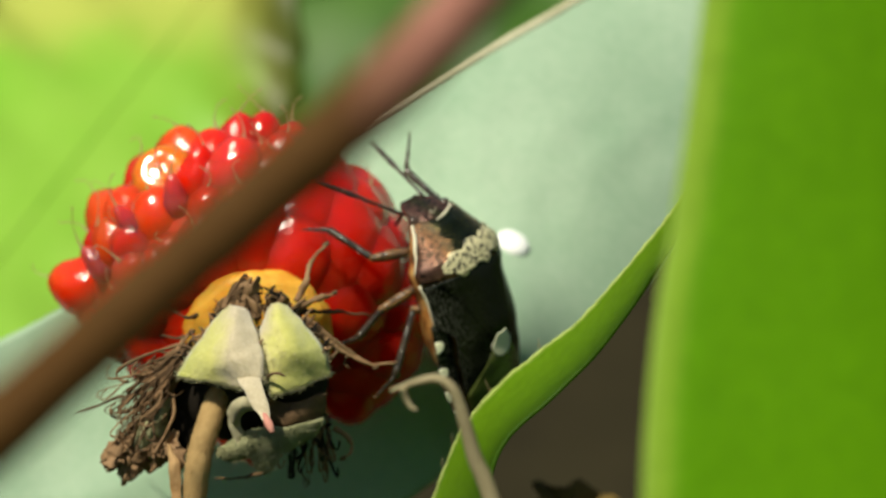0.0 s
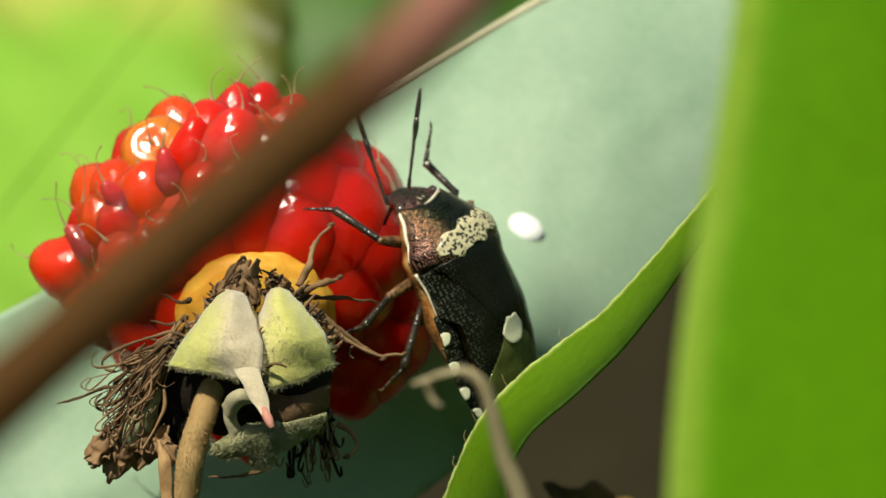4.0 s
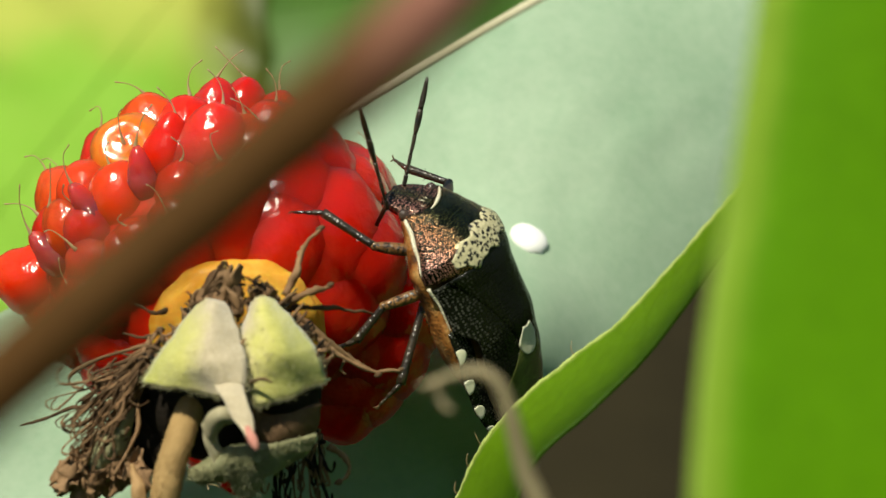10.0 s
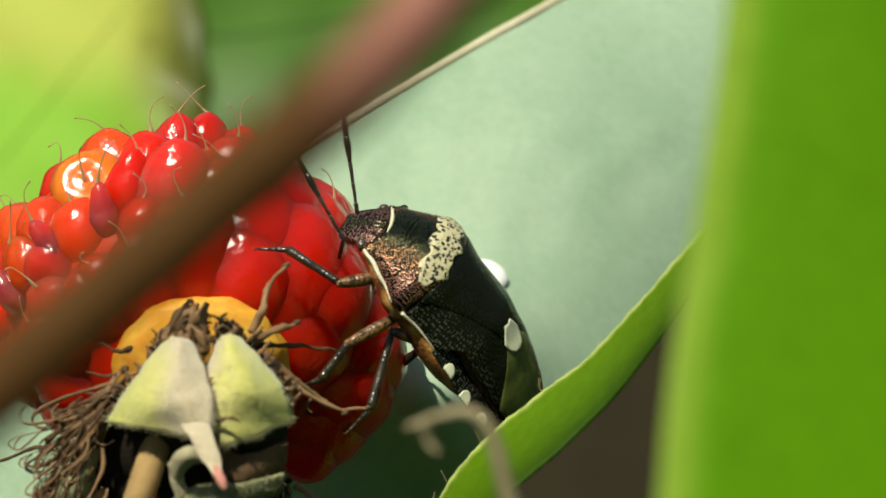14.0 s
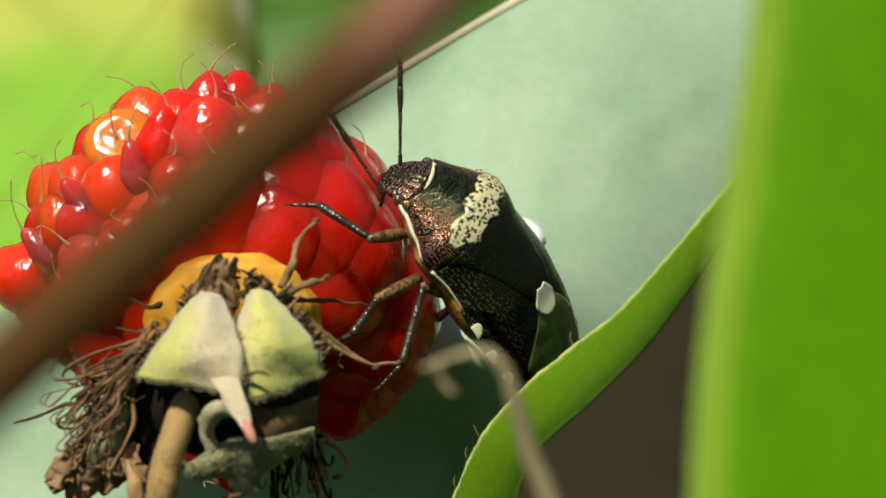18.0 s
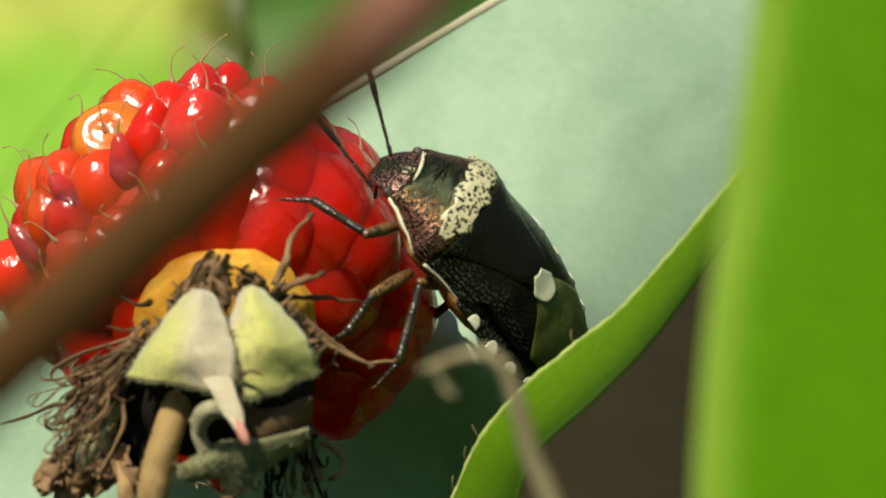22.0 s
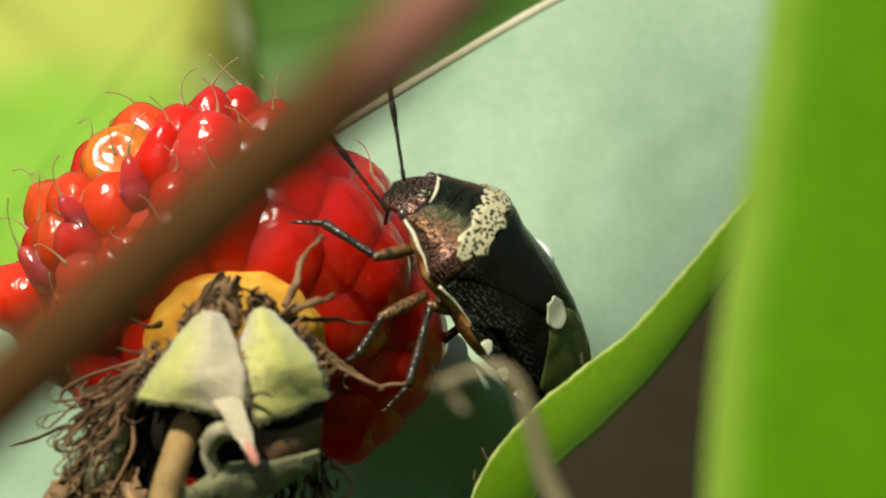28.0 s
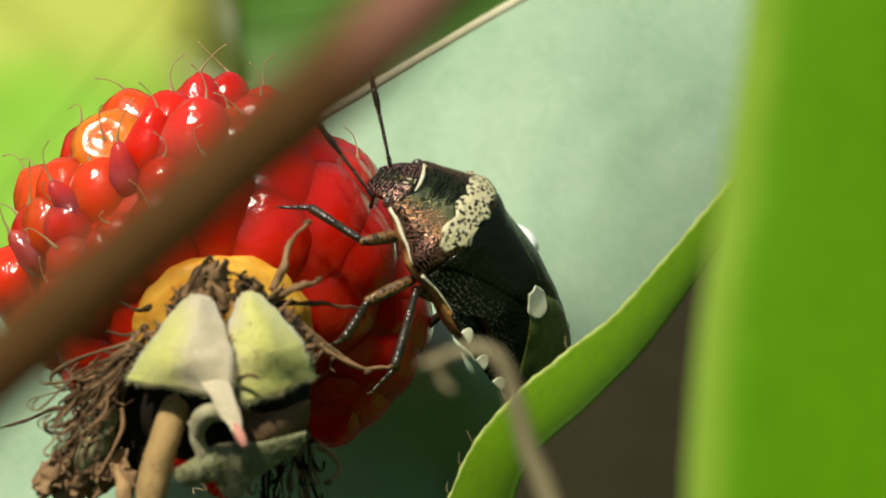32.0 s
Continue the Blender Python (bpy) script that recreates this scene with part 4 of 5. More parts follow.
    # near-black lumps stand in for the shade in the hollow under the sepals
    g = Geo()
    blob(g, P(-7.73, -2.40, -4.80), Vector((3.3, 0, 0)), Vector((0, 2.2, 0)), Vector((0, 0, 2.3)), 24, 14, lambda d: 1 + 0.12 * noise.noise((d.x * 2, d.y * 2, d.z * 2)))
    part("hollow_shade", g, M_BLACKISH, r, "near-black lump painting the shade under the sepals")
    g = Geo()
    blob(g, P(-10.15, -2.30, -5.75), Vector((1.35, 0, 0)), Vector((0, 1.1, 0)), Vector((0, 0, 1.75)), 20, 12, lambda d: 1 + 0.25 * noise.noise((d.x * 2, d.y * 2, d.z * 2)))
    part("hollow_shade", g, M_BLACKISH, r, "near-black lump painting the shade under the sepals")
    for fn in (f4, f5):
        g = Geo()
        for k in range(700):
            p = fn(rng.uniform(0, 1), rng.uniform(-0.03, 1.03)) + Vector((0, -0.06, 0))
            tube(g, smooth_path([p, p + Vector((rng.uniform(-0.12, 0.12), rng.uniform(-0.2, -0.05), rng.uniform(-0.1, 0.1))), p + Vector((rng.uniform(-0.25, 0.25), rng.uniform(-0.25, -0.05), rng.uniform(-0.25, 0.1)))], 2), (0.016, 0.006), 3)
        tagged(part("felt", g, M_SEPAL_DARK, r), kind="stuff")
    # felt hairs along the sepal edges
    for fn, v0 in ((f1, 0.0), (f1, 1.0), (f3, 0.0), (f3, 1.0)):
        g = Geo()
        for k in range(420):
            u, v = rng.uniform(0.05, 1), rng.uniform(0, 1)
            p = fn(u, v) + Vector((0, -0.07, 0))
            tube(g, [p, p + Vector((rng.uniform(-0.12, 0.12), rng.uniform(-0.12, -0.03), rng.uniform(-0.14, 0.06)))], (0.008, 0.003), 3)
        for k in range(110):
            u = rng.uniform(0.1, 1)
            p = fn(u, v0)
            o = (p - fn(u, 0.5)).normalized()
            tube(g, [p, p + (o + Vector((rng.uniform(-0.5, 0.5), rng.uniform(-0.8, 0), rng.uniform(-0.6, 0.3)))) * rng.uniform(0.08, 0.25)], (0.014, 0.006), 4)
        for k in range(260):
            p = fn(rng.uniform(0.94, 1.0), rng.uniform(0, 1))
            tube(g, [p, p + Vector((rng.uniform(-0.16, 0.16), rng.uniform(-0.22, 0.05), -rng.uniform(-0.05, 0.24)))], (0.008, 0.003), 3)
        tagged(part("felt", g, M_FELT, r), kind="stuff")
    # crumpled dry petals and bracts, drawn out of one another
    def crumpled(name, a, way, sd, ln, wd, tw, rough, mat, label):
        nb = way.cross(sd)

        def fn(u, v):
            p = a + way * ln * u + (sd * math.cos(tw * u) + nb * math.sin(tw * u)) * wd * (2 * v - 1) * math.sin(math.pi * (0.14 + 0.8 * u)) + nb * 0.35 * wd * math.sin(3 * u + 5 * v)
            return p + Vector((noise.noise(p * 2.6), noise.noise(p * 2.6 + Vector((9, 0, 0))), noise.noise(p * 2.6 + Vector((0, 9, 0))))) * rough
        return part(name, sheet(Geo(), fn, 16, 9, 0.05), mat, r, label)

    # knot of dry stamens and shrivelled petals on top
    for k in range(34):
        first = k < 22
        foot, top = (P(-8.05, -4.30, -1.75), P(-7.62, -4.50, -0.55)) if first else (P(-6.40, -4.10, -1.60), P(-6.61, -4.30, -1.0))
        a = foot + Vector((rng.uniform(-0.75, 0.7) * (1 if first else 0.6), rng.uniform(-0.4, 0.4), rng.uniform(-0.3, 0.3)))
        way = (top + Vector((rng.uniform(-0.25, 0.25), rng.uniform(-0.2, 0.2), rng.uniform(-0.3, 0.2))) - a).normalized()
        sd = way.cross(Vector((rng.uniform(-0.7, 0.7), -1, rng.uniform(-0.4, 0.4)))).normalized()
        crumpled("petal", a, way, sd, (1.45 if first else 0.85) * rng.uniform(0.65, 1.05), rng.uniform(0.3, 0.52) * (1 if first else 0.7), rng.uniform(-1.6, 1.6), 0.2, (M_DRY_PALE, M_DRY, M_DRY_PALE, M_DRY)[k % 4], "shrivelled brown petal")
    for k in range(34):
        first = k < 20
        foot, top = (P(-8.05, -4.30, -1.87), P(-7.69, -4.50, -0.40)) if first else (P(-6.40, -4.10, -1.72), P(-6.61, -4.30, -0.83))
        spread = 0.95 if first else 0.55
        a = foot + Vector((rng.uniform(-1, 1) * spread, rng.uniform(-0.3, 0.5), rng.uniform(-0.3, 0.5)))
        b = top + Vector((rng.uniform(-0.45, 0.45), rng.uniform(-0.3, 0.3), rng.uniform(-0.5, 0.35)))
        m1, m2 = a.lerp(b, 0.35), a.lerp(b, 0.75)
        for q in (m1, m2):
            q += Vector((rng.uniform(-0.25, 0.25), rng.uniform(-0.3, 0.1), rng.uniform(-0.15, 0.15)))
        g = Geo()
        tube(g, smooth_path([a, m1, m2, b, b + Vector((rng.uniform(-0.3, 0.3), rng.uniform(-0.2, 0.1), rng.uniform(-0.25, 0.05)))], 4), lambda t: 0.065 * (1 - 0.5 * t) * (1 + 0.3 * math.sin(t * 11 + k)), 6, 0.4, rng)
        part("stamen", g, (M_DRY, M_BLACKISH, M_DRY_PALE, M_DRY)[k % 4], r)
    # ragged dry bits along the outer edges of the sepals
    for fn, v0, n in ((f1, 0.0, 46), (f3, 1.0, 46), (f1, 1.0, 7), (f3, 0.0, 4)):
        for k in range(n):
            u = rng.uniform(0.0, 0.85)
            p = fn(u, v0) + Vector((rng.uniform(-0.15, 0.15), rng.uniform(0.0, 0.5), rng.uniform(-0.15, 0.15)))
            o = (fn(u, v0) - fn(u, 0.5)).normalized()
            w1 = o * rng.uniform(0.1, 0.5) + Vector((rng.uniform(-0.3, 0.3), rng.uniform(-0.3, 0.2), rng.uniform(-0.3, 0.5)))
            w2 = Vector((rng.uniform(-0.3, 0.3), rng.uniform(-0.2, 0.2), rng.uniform(-0.5, 0.3)))
            g = Geo()
            tube(g, smooth_path([p, p + w1 * 0.6, p + w1 + w2 * 0.5], 3), lambda t: 0.085 - 0.05 * t, 6, 0.35, rng)
            part("stamen", g, (M_DRY, M_BLACKISH, M_DRY, M_DRY_PALE)[k % 4], r)
    # named stamens towards the bug
    for line, rad in (
        ((P(-5.67, -3.60, -1.22), P(-5.30, -3.40, -0.36), P(-5.07, -2.80, 0.40), P(-4.56, -2.20, 1.14)), 0.16),
        ((P(-5.81, -3.80, -1.60), P(-5.24, -3.80, -1.27), P(-4.40, -3.60, -0.97), P(-4.12, -3.40, -0.84)), 0.18),
        ((P(-5.63, -3.60, -1.66), P(-4.51, -3.20, -1.61), P(-3.39, -2.40, -1.72), P(-2.64, -1.60, -1.85)), 0.11),
        ((P(-5.24, -3.80, -1.88), P(-4.41, -3.40, -2.65), P(-3.39, -2.60, -3.44), P(-2.63, -2.20, -3.88), P(-1.67, -1.80, -3.86)), 0.17),
        ((P(-5.15, -3.80, -2.17), P(-4.12, -3.40, -3.07), P(-3.18, -3.00, -3.62), P(-2.42, -2.80, -3.97)), 0.13),
        ((P(-3.57, -2.80, -3.34), P(-3.76, -2.80, -3.72), P(-3.57, -2.90, -3.97)), 0.06),
        ((P(-9.82, -3.60, -1.79), P(-10.36, -3.00, -1.90), P(-11.01, -2.40, -1.68)), 0.10),
        ((P(-9.90, -3.80, -2.45), P(-10.51, -3.40, -2.75), P(-11.44, -2.80, -2.67)), 0.10),
        ((P(-9.97, -4.00, -3.01), P(-10.80, -3.40, -3.41), P(-11.73, -2.80, -3.21)), 0.10),
        ((P(-11.18, -3.40, -4.94), P(-12.84, -2.40, -5.28), P(-14.11, -1.60, -5.71), P(-15.27, -1.00, -6.08)), 0.11),
        ((P(-4.14, -3.00, -6.49), P(-3.57, -2.80, -6.89), P(-3.42, -2.80, -7.47), P(-3.76, -2.90, -7.77)), 0.13),
        ((P(-4.42, -3.00, -6.88), P(-4.37, -3.00, -7.64), P(-4.60, -3.00, -8.22)), 0.07),
        ((P(-4.90, -3.00, -6.78), P(-5.00, -3.00, -7.45), P(-5.13, -3.00, -8.26)), 0.07),
        ((P(-6.63, -3.00, -7.64), P(-6.91, -3.00, -8.31), P(-8.16, -3.00, -8.64), P(-9.12, -3.00, -8.64)), 0.10),
    ):
        g = Geo()
        tube(g, [p + Vector((noise.noise(p * 1.7), noise.noise(p * 1.7 + Vector((5, 0, 0))), noise.noise(p * 1.7 + Vector((0, 5, 0))))) * 0.09 for p in smooth_path(line, 7)], lambda t: rad * (1.05 - 0.75 * t) * (1 + 0.2 * math.sin(t * 17 + rad * 60)), 7, 0.3, rng)
        part("stamen", g, M_STAMEN if rad > 0.12 else M_DRY, r)
        if rad > 0.12:
            g = Geo()
            e = Vector(line[-1])
            blob(g, e, Vector((0.16, 0, 0.05)), Vector((0, 0.10, 0)), Vector((0, 0, 0.11)), 8, 6, lambda d: 1 + 0.5 * noise.noise((d.x * 2 + rad * 90, d.y * 2, d.z * 2)))
            part("anther", g, M_DRY, r)
    # left tuft of hooked stamens, fanned out, and those hanging below
    for k in range(114):
        fan = k < 78
        if fan:
            up = rng.uniform(0, 1)
            a = P(-10.95 + 1.0 * up, -4.1, -4.6 + 1.9 * up) + Vector((rng.uniform(-0.4, 0.3), rng.uniform(-0.7, 0.9), rng.uniform(-0.3, 0.3)))
            turn = radians(rng.uniform(200, 250))
            if k >= 72:
                a, turn = P(-11.05, -4.7, -4.7) + Vector((rng.uniform(-0.5, 0.4), rng.uniform(-0.3, 0.3), rng.uniform(-0.5, 0.5))), radians(rng.uniform(228, 262))
            way = Vector((math.cos(turn), rng.uniform(-0.2, 0.25), math.sin(turn))).normalized()
            ln = rng.uniform(1.5, 3.6)
            bow = 0.35
        else:
            a = P(-5.1, -2.6, -6.3) + Vector((rng.uniform(-1.5, 0.9), rng.uniform(-0.5, 0.8), rng.uniform(-0.3, 0.4)))
            way = Vector((rng.uniform(-0.25, 0.35), rng.uniform(-0.15, 0.15), -1)).normalized()
            ln = rng.uniform(0.7, 2.5)
            bow = 0.3
        b = a + way * ln
        hook = Vector((way.z, 0, -way.x)) * rng.choice((-1, 1)) * rng.uniform(0.15, 0.55) * (1.0 if fan else 0.45)
        g = Geo()
        tube(g, smooth_path([a, a.lerp(b, 0.5) + Vector((rng.uniform(-bow, bow), rng.uniform(-0.25, 0.25), rng.uniform(-bow, bow))), b, b + hook * 0.8 + way * 0.12, b + hook * 1.25 - way * 0.22], 4), lambda t: (0.036 + 0.042 * (k % 3) / 2) * (1 - 0.5 * t) * (1 + 0.3 * math.sin(t * 14 + k)), 6, 0.25, rng)
        part("stamen", g, (M_DRY, M_DRY_PALE, M_STAMEN, M_DRY)[k % 4] if fan else (M_DRY, M_DRY_PALE, M_BLACKISH)[k % 3], r)
    # crumpled papery bracts at the foot of the tuft
    for k in range(22):
        a = P(-11.9, -3.5, -6.7) + Vector((rng.uniform(-1.0, 1.2), rng.uniform(-0.6, 0.5), rng.uniform(-0.9, 0.6)))
        way = Vector((rng.uniform(-0.9, 0.3), rng.uniform(-0.3, 0.3), -0.7 + rng.uniform(-0.3, 0.5))).normalized()
        sd = way.cross(Vector((rng.uniform(-0.6, 0.6), -1, rng.uniform(-0.6, 0.6)))).normalized()
        crumpled("bract", a, way, sd, rng.uniform(0.9, 1.7), rng.uniform(0.2, 0.45), rng.uniform(-1.8, 1.8), 0.26, (M_DRY_PALE, M_STAMEN, M_DRY_PALE)[k % 3], "papery dry bract")
    return r


calyx()


def stalk():
    pts = [P(-8.60, -3.40, -4.56), P(-8.92, -4.60, -5.35), P(-9.20, -5.20, -6.35), P(-9.45, -5.40, -7.27), P(-9.62, -5.40, -8.39), P(-9.97, -4.00, -11.17), P(-11.42, 4.00, -21.34), P(-16.48, 40.00, -70.19)]
    path = smooth_path(pts, 10)
    g = Geo()
    tube(g, path, lambda t: 0.50 + 0.10 * max(0, 1 - t * 12), 14)
    r = root("berry_stalk", pts[-1], "tan downy stalk carrying the raspberry", "stalk")
    part("stem", g, M_STALK, r)
    rng = random.Random(5)
    g = Geo()
    for k in range(3600):
        i = rng.randrange(len(path) * 5 // 8)
        p = path[i].lerp(path[i + 1], rng.random())
        a = rng.uniform(0, 2 * math.pi)
        o = Vector((math.cos(a), math.sin(a), 0.2 * rng.uniform(-1, 1)))
        tube(g, [p + o * 0.47, p + o * (0.5 + rng.uniform(0.01, 0.08))], (0.018, 0.005), 3)
    tagged(part("down", g, M_STALK, r, "short pale hairs"), kind="stuff")


stalk()


def tendril():
    pts = [P(-0.55, -33.06, -2.85), P(-0.22, -33.06, -2.72), P(0.31, -33.36, -2.52), P(0.91, -33.50, -2.41), P(1.37, -33.50, -2.70), P(1.63, -33.36, -3.27), P(1.84, -33.21, -4.01), P(2.11, -32.99, -4.96), P(2.51, -32.84, -5.90), P(3.12, -32.69, -7.92)]
    g = Geo()
    tube(g, smooth_path(pts, 8), lambda t: 0.06 + 0.24 * t ** 1.0, 10)
    r = root("dry_tendril", pts[-1], "tan withered curling bract by the bug", "tendril")
    part("curl", g, M_TENDRIL, r)
    g = Geo()
    tube(g, smooth_path([P(-0.15, -33.21, -2.69), P(-0.05, -33.06, -3.06), P(0.11, -33.06, -3.35), P(0.29, -33.06, -3.41)], 5), (0.12, 0.06), 8)
    part("side_curl", g, M_TENDRIL, r)


tendril()


def speck():
    g = Geo()
    c = P(3.30, 17.0, 0.86)
    u, v = min(((i / 200, j / 120) for i in range(90, 160) for j in range(0, 90)), key=lambda k: (pale_fn(*k).x - c.x) ** 2 + (pale_fn(*k).z - c.z) ** 2)
    q, along, down = pale_fn(u, v), (pale_fn(u + 0.01, v) - pale_fn(u - 0.01, v)).normalized(), pale_fn(u, v + 0.01) - pale_fn(u, v - 0.01)
    out = along.cross(down).normalized()
    out = out if out.y < 0 else -out
    blob(g, q + out * 0.12, along * 0.80, out * 0.38, along.cross(out) * 0.86, 24, 14, lambda d: 1 + 0.05 * noise.noise((d.x * 2, d.y * 2, d.z * 2)))
    # drawn as a plain white blob on the leaf; what it is stays open
    thing("dropping", g, M_WHITE, q, "small round white speck on the pale leaf", "dropping")


speck()


# ---- the bug ----
BUG_ROWS = [
    (0, pose(0.001146, 0.000546, 0.418757, 64.578, -3.392, 50.788)),
    (0.5, pose(0.000841, 0.000463, 0.418460, 63.044, -0.376, 51.528)),
    (1, pose(0.000807, 0.000619, 0.418593, 60.099, -0.874, 52.475)),
    (1.5, pose(0.000763, 0.000693, 0.418571, 56.221, -1.042, 50.970)),
    (2, pose(0.000701, 0.000708, 0.418559, 55.617, -1.924, 52.730)),
    (2.5, pose(0.000681, 0.000699, 0.418522, 53.410, -1.303, 52.428)),
    (3, pose(0.000636, 0.000684, 0.418529, 52.725, -1.820, 53.088)),
    (3.5, pose(0.000616, 0.000652, 0.418527, 51.883, -1.675, 52.816)),
    (4, pose(0.000633, 0.000625, 0.418547, 52.672, -1.882, 53.261)),
    (4.5, pose(0.000587, 0.000615, 0.418508, 52.258, -1.223, 53.210)),
    (6.5, pose(0.000547, 0.000637, 0.418485, 50.983, -1.642, 53.126)),
    (7, pose(0.000526, 0.000629, 0.418468, 51.138, -2.564, 53.298)),
    (7.5, pose(0.000550, 0.000647, 0.418471, 51.153, -2.507, 53.461)),
    (8, pose(0.000576, 0.000663, 0.418503, 51.920, -3.279, 54.051)),
    (8.5, pose(0.000775, 0.000703, 0.418713, 57.068, -7.043, 59.675)),
    (9, pose(0.000839, 0.000682, 0.418848, 60.072, -7.301, 62.980)),
    (9.5, pose(0.000865, 0.000619, 0.418796, 60.019, -7.432, 61.609)),
    (10, pose(0.000812, 0.000585, 0.418721, 59.269, -6.817, 62.744)),
    (10.5, pose(0.000782, 0.000596, 0.418721, 57.630, -7.083, 62.478)),
    (11, pose(0.000738, 0.000627, 0.418749, 56.397, -8.195, 62.717)),
    (11.5, pose(0.000755, 0.000643, 0.418732, 55.567, -7.534, 62.982)),
    (12, pose(0.000804, 0.000706, 0.418810, 54.832, -9.079, 62.859)),
    (12.5, pose(0.000877, 0.000824, 0.419006, 53.154, -11.411, 63.501)),
    (13, pose(0.000956, 0.000963, 0.419248, 50.881, -12.834, 65.482)),
    (13.5, pose(0.001053, 0.001090, 0.419488, 48.791, -14.678, 67.518)),
    (14, pose(0.001125, 0.001124, 0.419506, 48.523, -14.853, 66.928)),
    (14.5, pose(0.001105, 0.001166, 0.419488, 48.150, -14.973, 67.608)),
    (16.5, pose(0.001259, 0.001382, 0.419307, 48.328, -15.970, 61.455)),
    (17, pose(0.001264, 0.001428, 0.419274, 48.978, -17.049, 60.103)),
    (17.5, pose(0.001247, 0.001464, 0.419287, 49.779, -18.089, 60.195)),
    (18, pose(0.001311, 0.001430, 0.419273, 53.461, -19.029, 59.444)),
    (18.5, pose(0.001245, 0.001334, 0.419201, 58.682, -21.029, 57.931)),
    (19, pose(0.001231, 0.001321, 0.419219, 59.482, -21.350, 58.206)),
    (19.5, pose(0.001220, 0.001346, 0.419212, 57.220, -21.205, 57.724)),
    (20, pose(0.001221, 0.001439, 0.419256, 55.085, -21.809, 56.949)),
    (20.5, pose(0.001235, 0.001606, 0.419364, 53.483, -23.671, 57.471)),
    (21, pose(0.001259, 0.001699, 0.419361, 51.832, -22.856, 57.506)),
    (21.5, pose(0.001233, 0.001784, 0.419349, 51.512, -22.672, 58.044)),
    (22, pose(0.001254, 0.001848, 0.419327, 50.445, -22.008, 57.632)),
    (22.5, pose(0.001256, 0.001920, 0.419339, 49.892, -22.148, 57.498)),
    (23, pose(0.001252, 0.001956, 0.419317, 48.343, -20.192, 59.158)),
    (23.5, pose(0.001264, 0.002005, 0.419366, 48.730, -21.627, 59.071)),
    (24, pose(0.001273, 0.001988, 0.419375, 48.478, -21.663, 58.802)),
    (24.5, pose(0.001313, 0.001949, 0.419355, 47.779, -21.012, 58.490)),
    (25, pose(0.001284, 0.001887, 0.419328, 47.727, -19.746, 59.389)),
    (25.5, pose(0.001292, 0.001843, 0.419355, 48.053, -19.792, 59.987)),
    (27.5, pose(0.001297, 0.001566, 0.419316, 51.253, -17.907, 60.526)),
    (28, pose(0.001298, 0.001525, 0.419353, 51.209, -17.861, 60.882)),
    (28.5, pose(0.001342, 0.001446, 0.419354, 52.751, -17.663, 60.486)),
    (29, pose(0.001397, 0.001300, 0.419262, 56.113, -16.599, 60.665)),
    (29.5, pose(0.001408, 0.001208, 0.419259, 57.719, -16.895, 60.779)),
    (30, pose(0.001364, 0.001148, 0.419276, 56.174, -16.405, 60.361)),
    (30.5, pose(0.001321, 0.001127, 0.419292, 55.488, -16.711, 60.405)),
    (31, pose(0.001282, 0.001147, 0.419321, 54.994, -18.238, 59.606)),
    (31.5, pose(0.001261, 0.001178, 0.419331, 54.614, -19.285, 58.775)),
    (32, pose(0.001220, 0.001207, 0.419392, 53.926, -19.753, 59.039)),
]


def knots(table, y):
    """Linear table y -> value, smoothed between the knots."""
    for (a, p), (b, q) in zip(table, table[1:]):
        if a >= y >= b:
            t = (a - y) / (a - b)
            t = t * t * (3 - 2 * t) * 0.5 + t * 0.5
            return p + (q - p) * t
    return table[0][1] if y > table[0][0] else table[-1][1]


WIDTH = ((3.7, 1.27), (3.3, 1.45), (2.4, 1.95), (1.75, 2.45), (1.3, 2.44), (0.5, 2.34), (-1.0, 2.42), (-2.5, 2.44), (-3.8, 2.32), (-4.9, 2.0), (-5.7, 1.40), (-6.3, 0.50), (-6.45, 0.1))
HEIGHT = ((3.7, 0.45), (3.0, 0.90), (2.0, 1.42), (1.0, 1.52), (-0.5, 1.46), (-2.0, 1.42), (-3.2, 1.32), (-4.4, 1.0), (-5.5, 0.60), (-6.45, 0.12))
MARGIN = ((3.7, -0.05), (3.0, 0.10), (1.75, 0.25), (0.5, 0.20), (-1.5, 0.0), (-2.8, -0.40), (-3.9, -0.70), (-5.0, -1.0), (-6.45, -1.40))


def back(x, y, lift=0.0):
    """The bug's arched back."""
    w, h = knots(WIDTH, y), knots(HEIGHT, y)
    s = min(1.0, abs(x) / max(w, 0.05))
    k = min(1.0, max(0.0, y - 0.3))
    return Vector((x, y, knots(MARGIN, y) + h * (1 - s ** (2.0 + 0.8 * k)) ** (0.9 - 0.15 * k) + lift))


def plate(name, mat, parent, left, right, y0, y1, lift, nu=22, nv=18, label="", thick=0.10):
    """A piece of the back between two side lines, with rolled edges."""
    def fn(u, v):
        y = y0(v) + (y1(v) - y0(v)) * u if callable(y0) else y0 + (y1 - y0) * u
        a, b = left(y), right(y)
        x = a + (b - a) * v
        edge = min(1.0, 8 * min(u, 1 - u, v, 1 - v))
        return back(x, y, lift * (0.2 + 0.8 * math.sqrt(max(edge, 0))))
    g = Geo()
    sheet(g, fn, nu, nv, thick)
    return part(name, g, mat, parent, label)


LEDGE = 0.26
LEGS = {}
FEELERS = {}


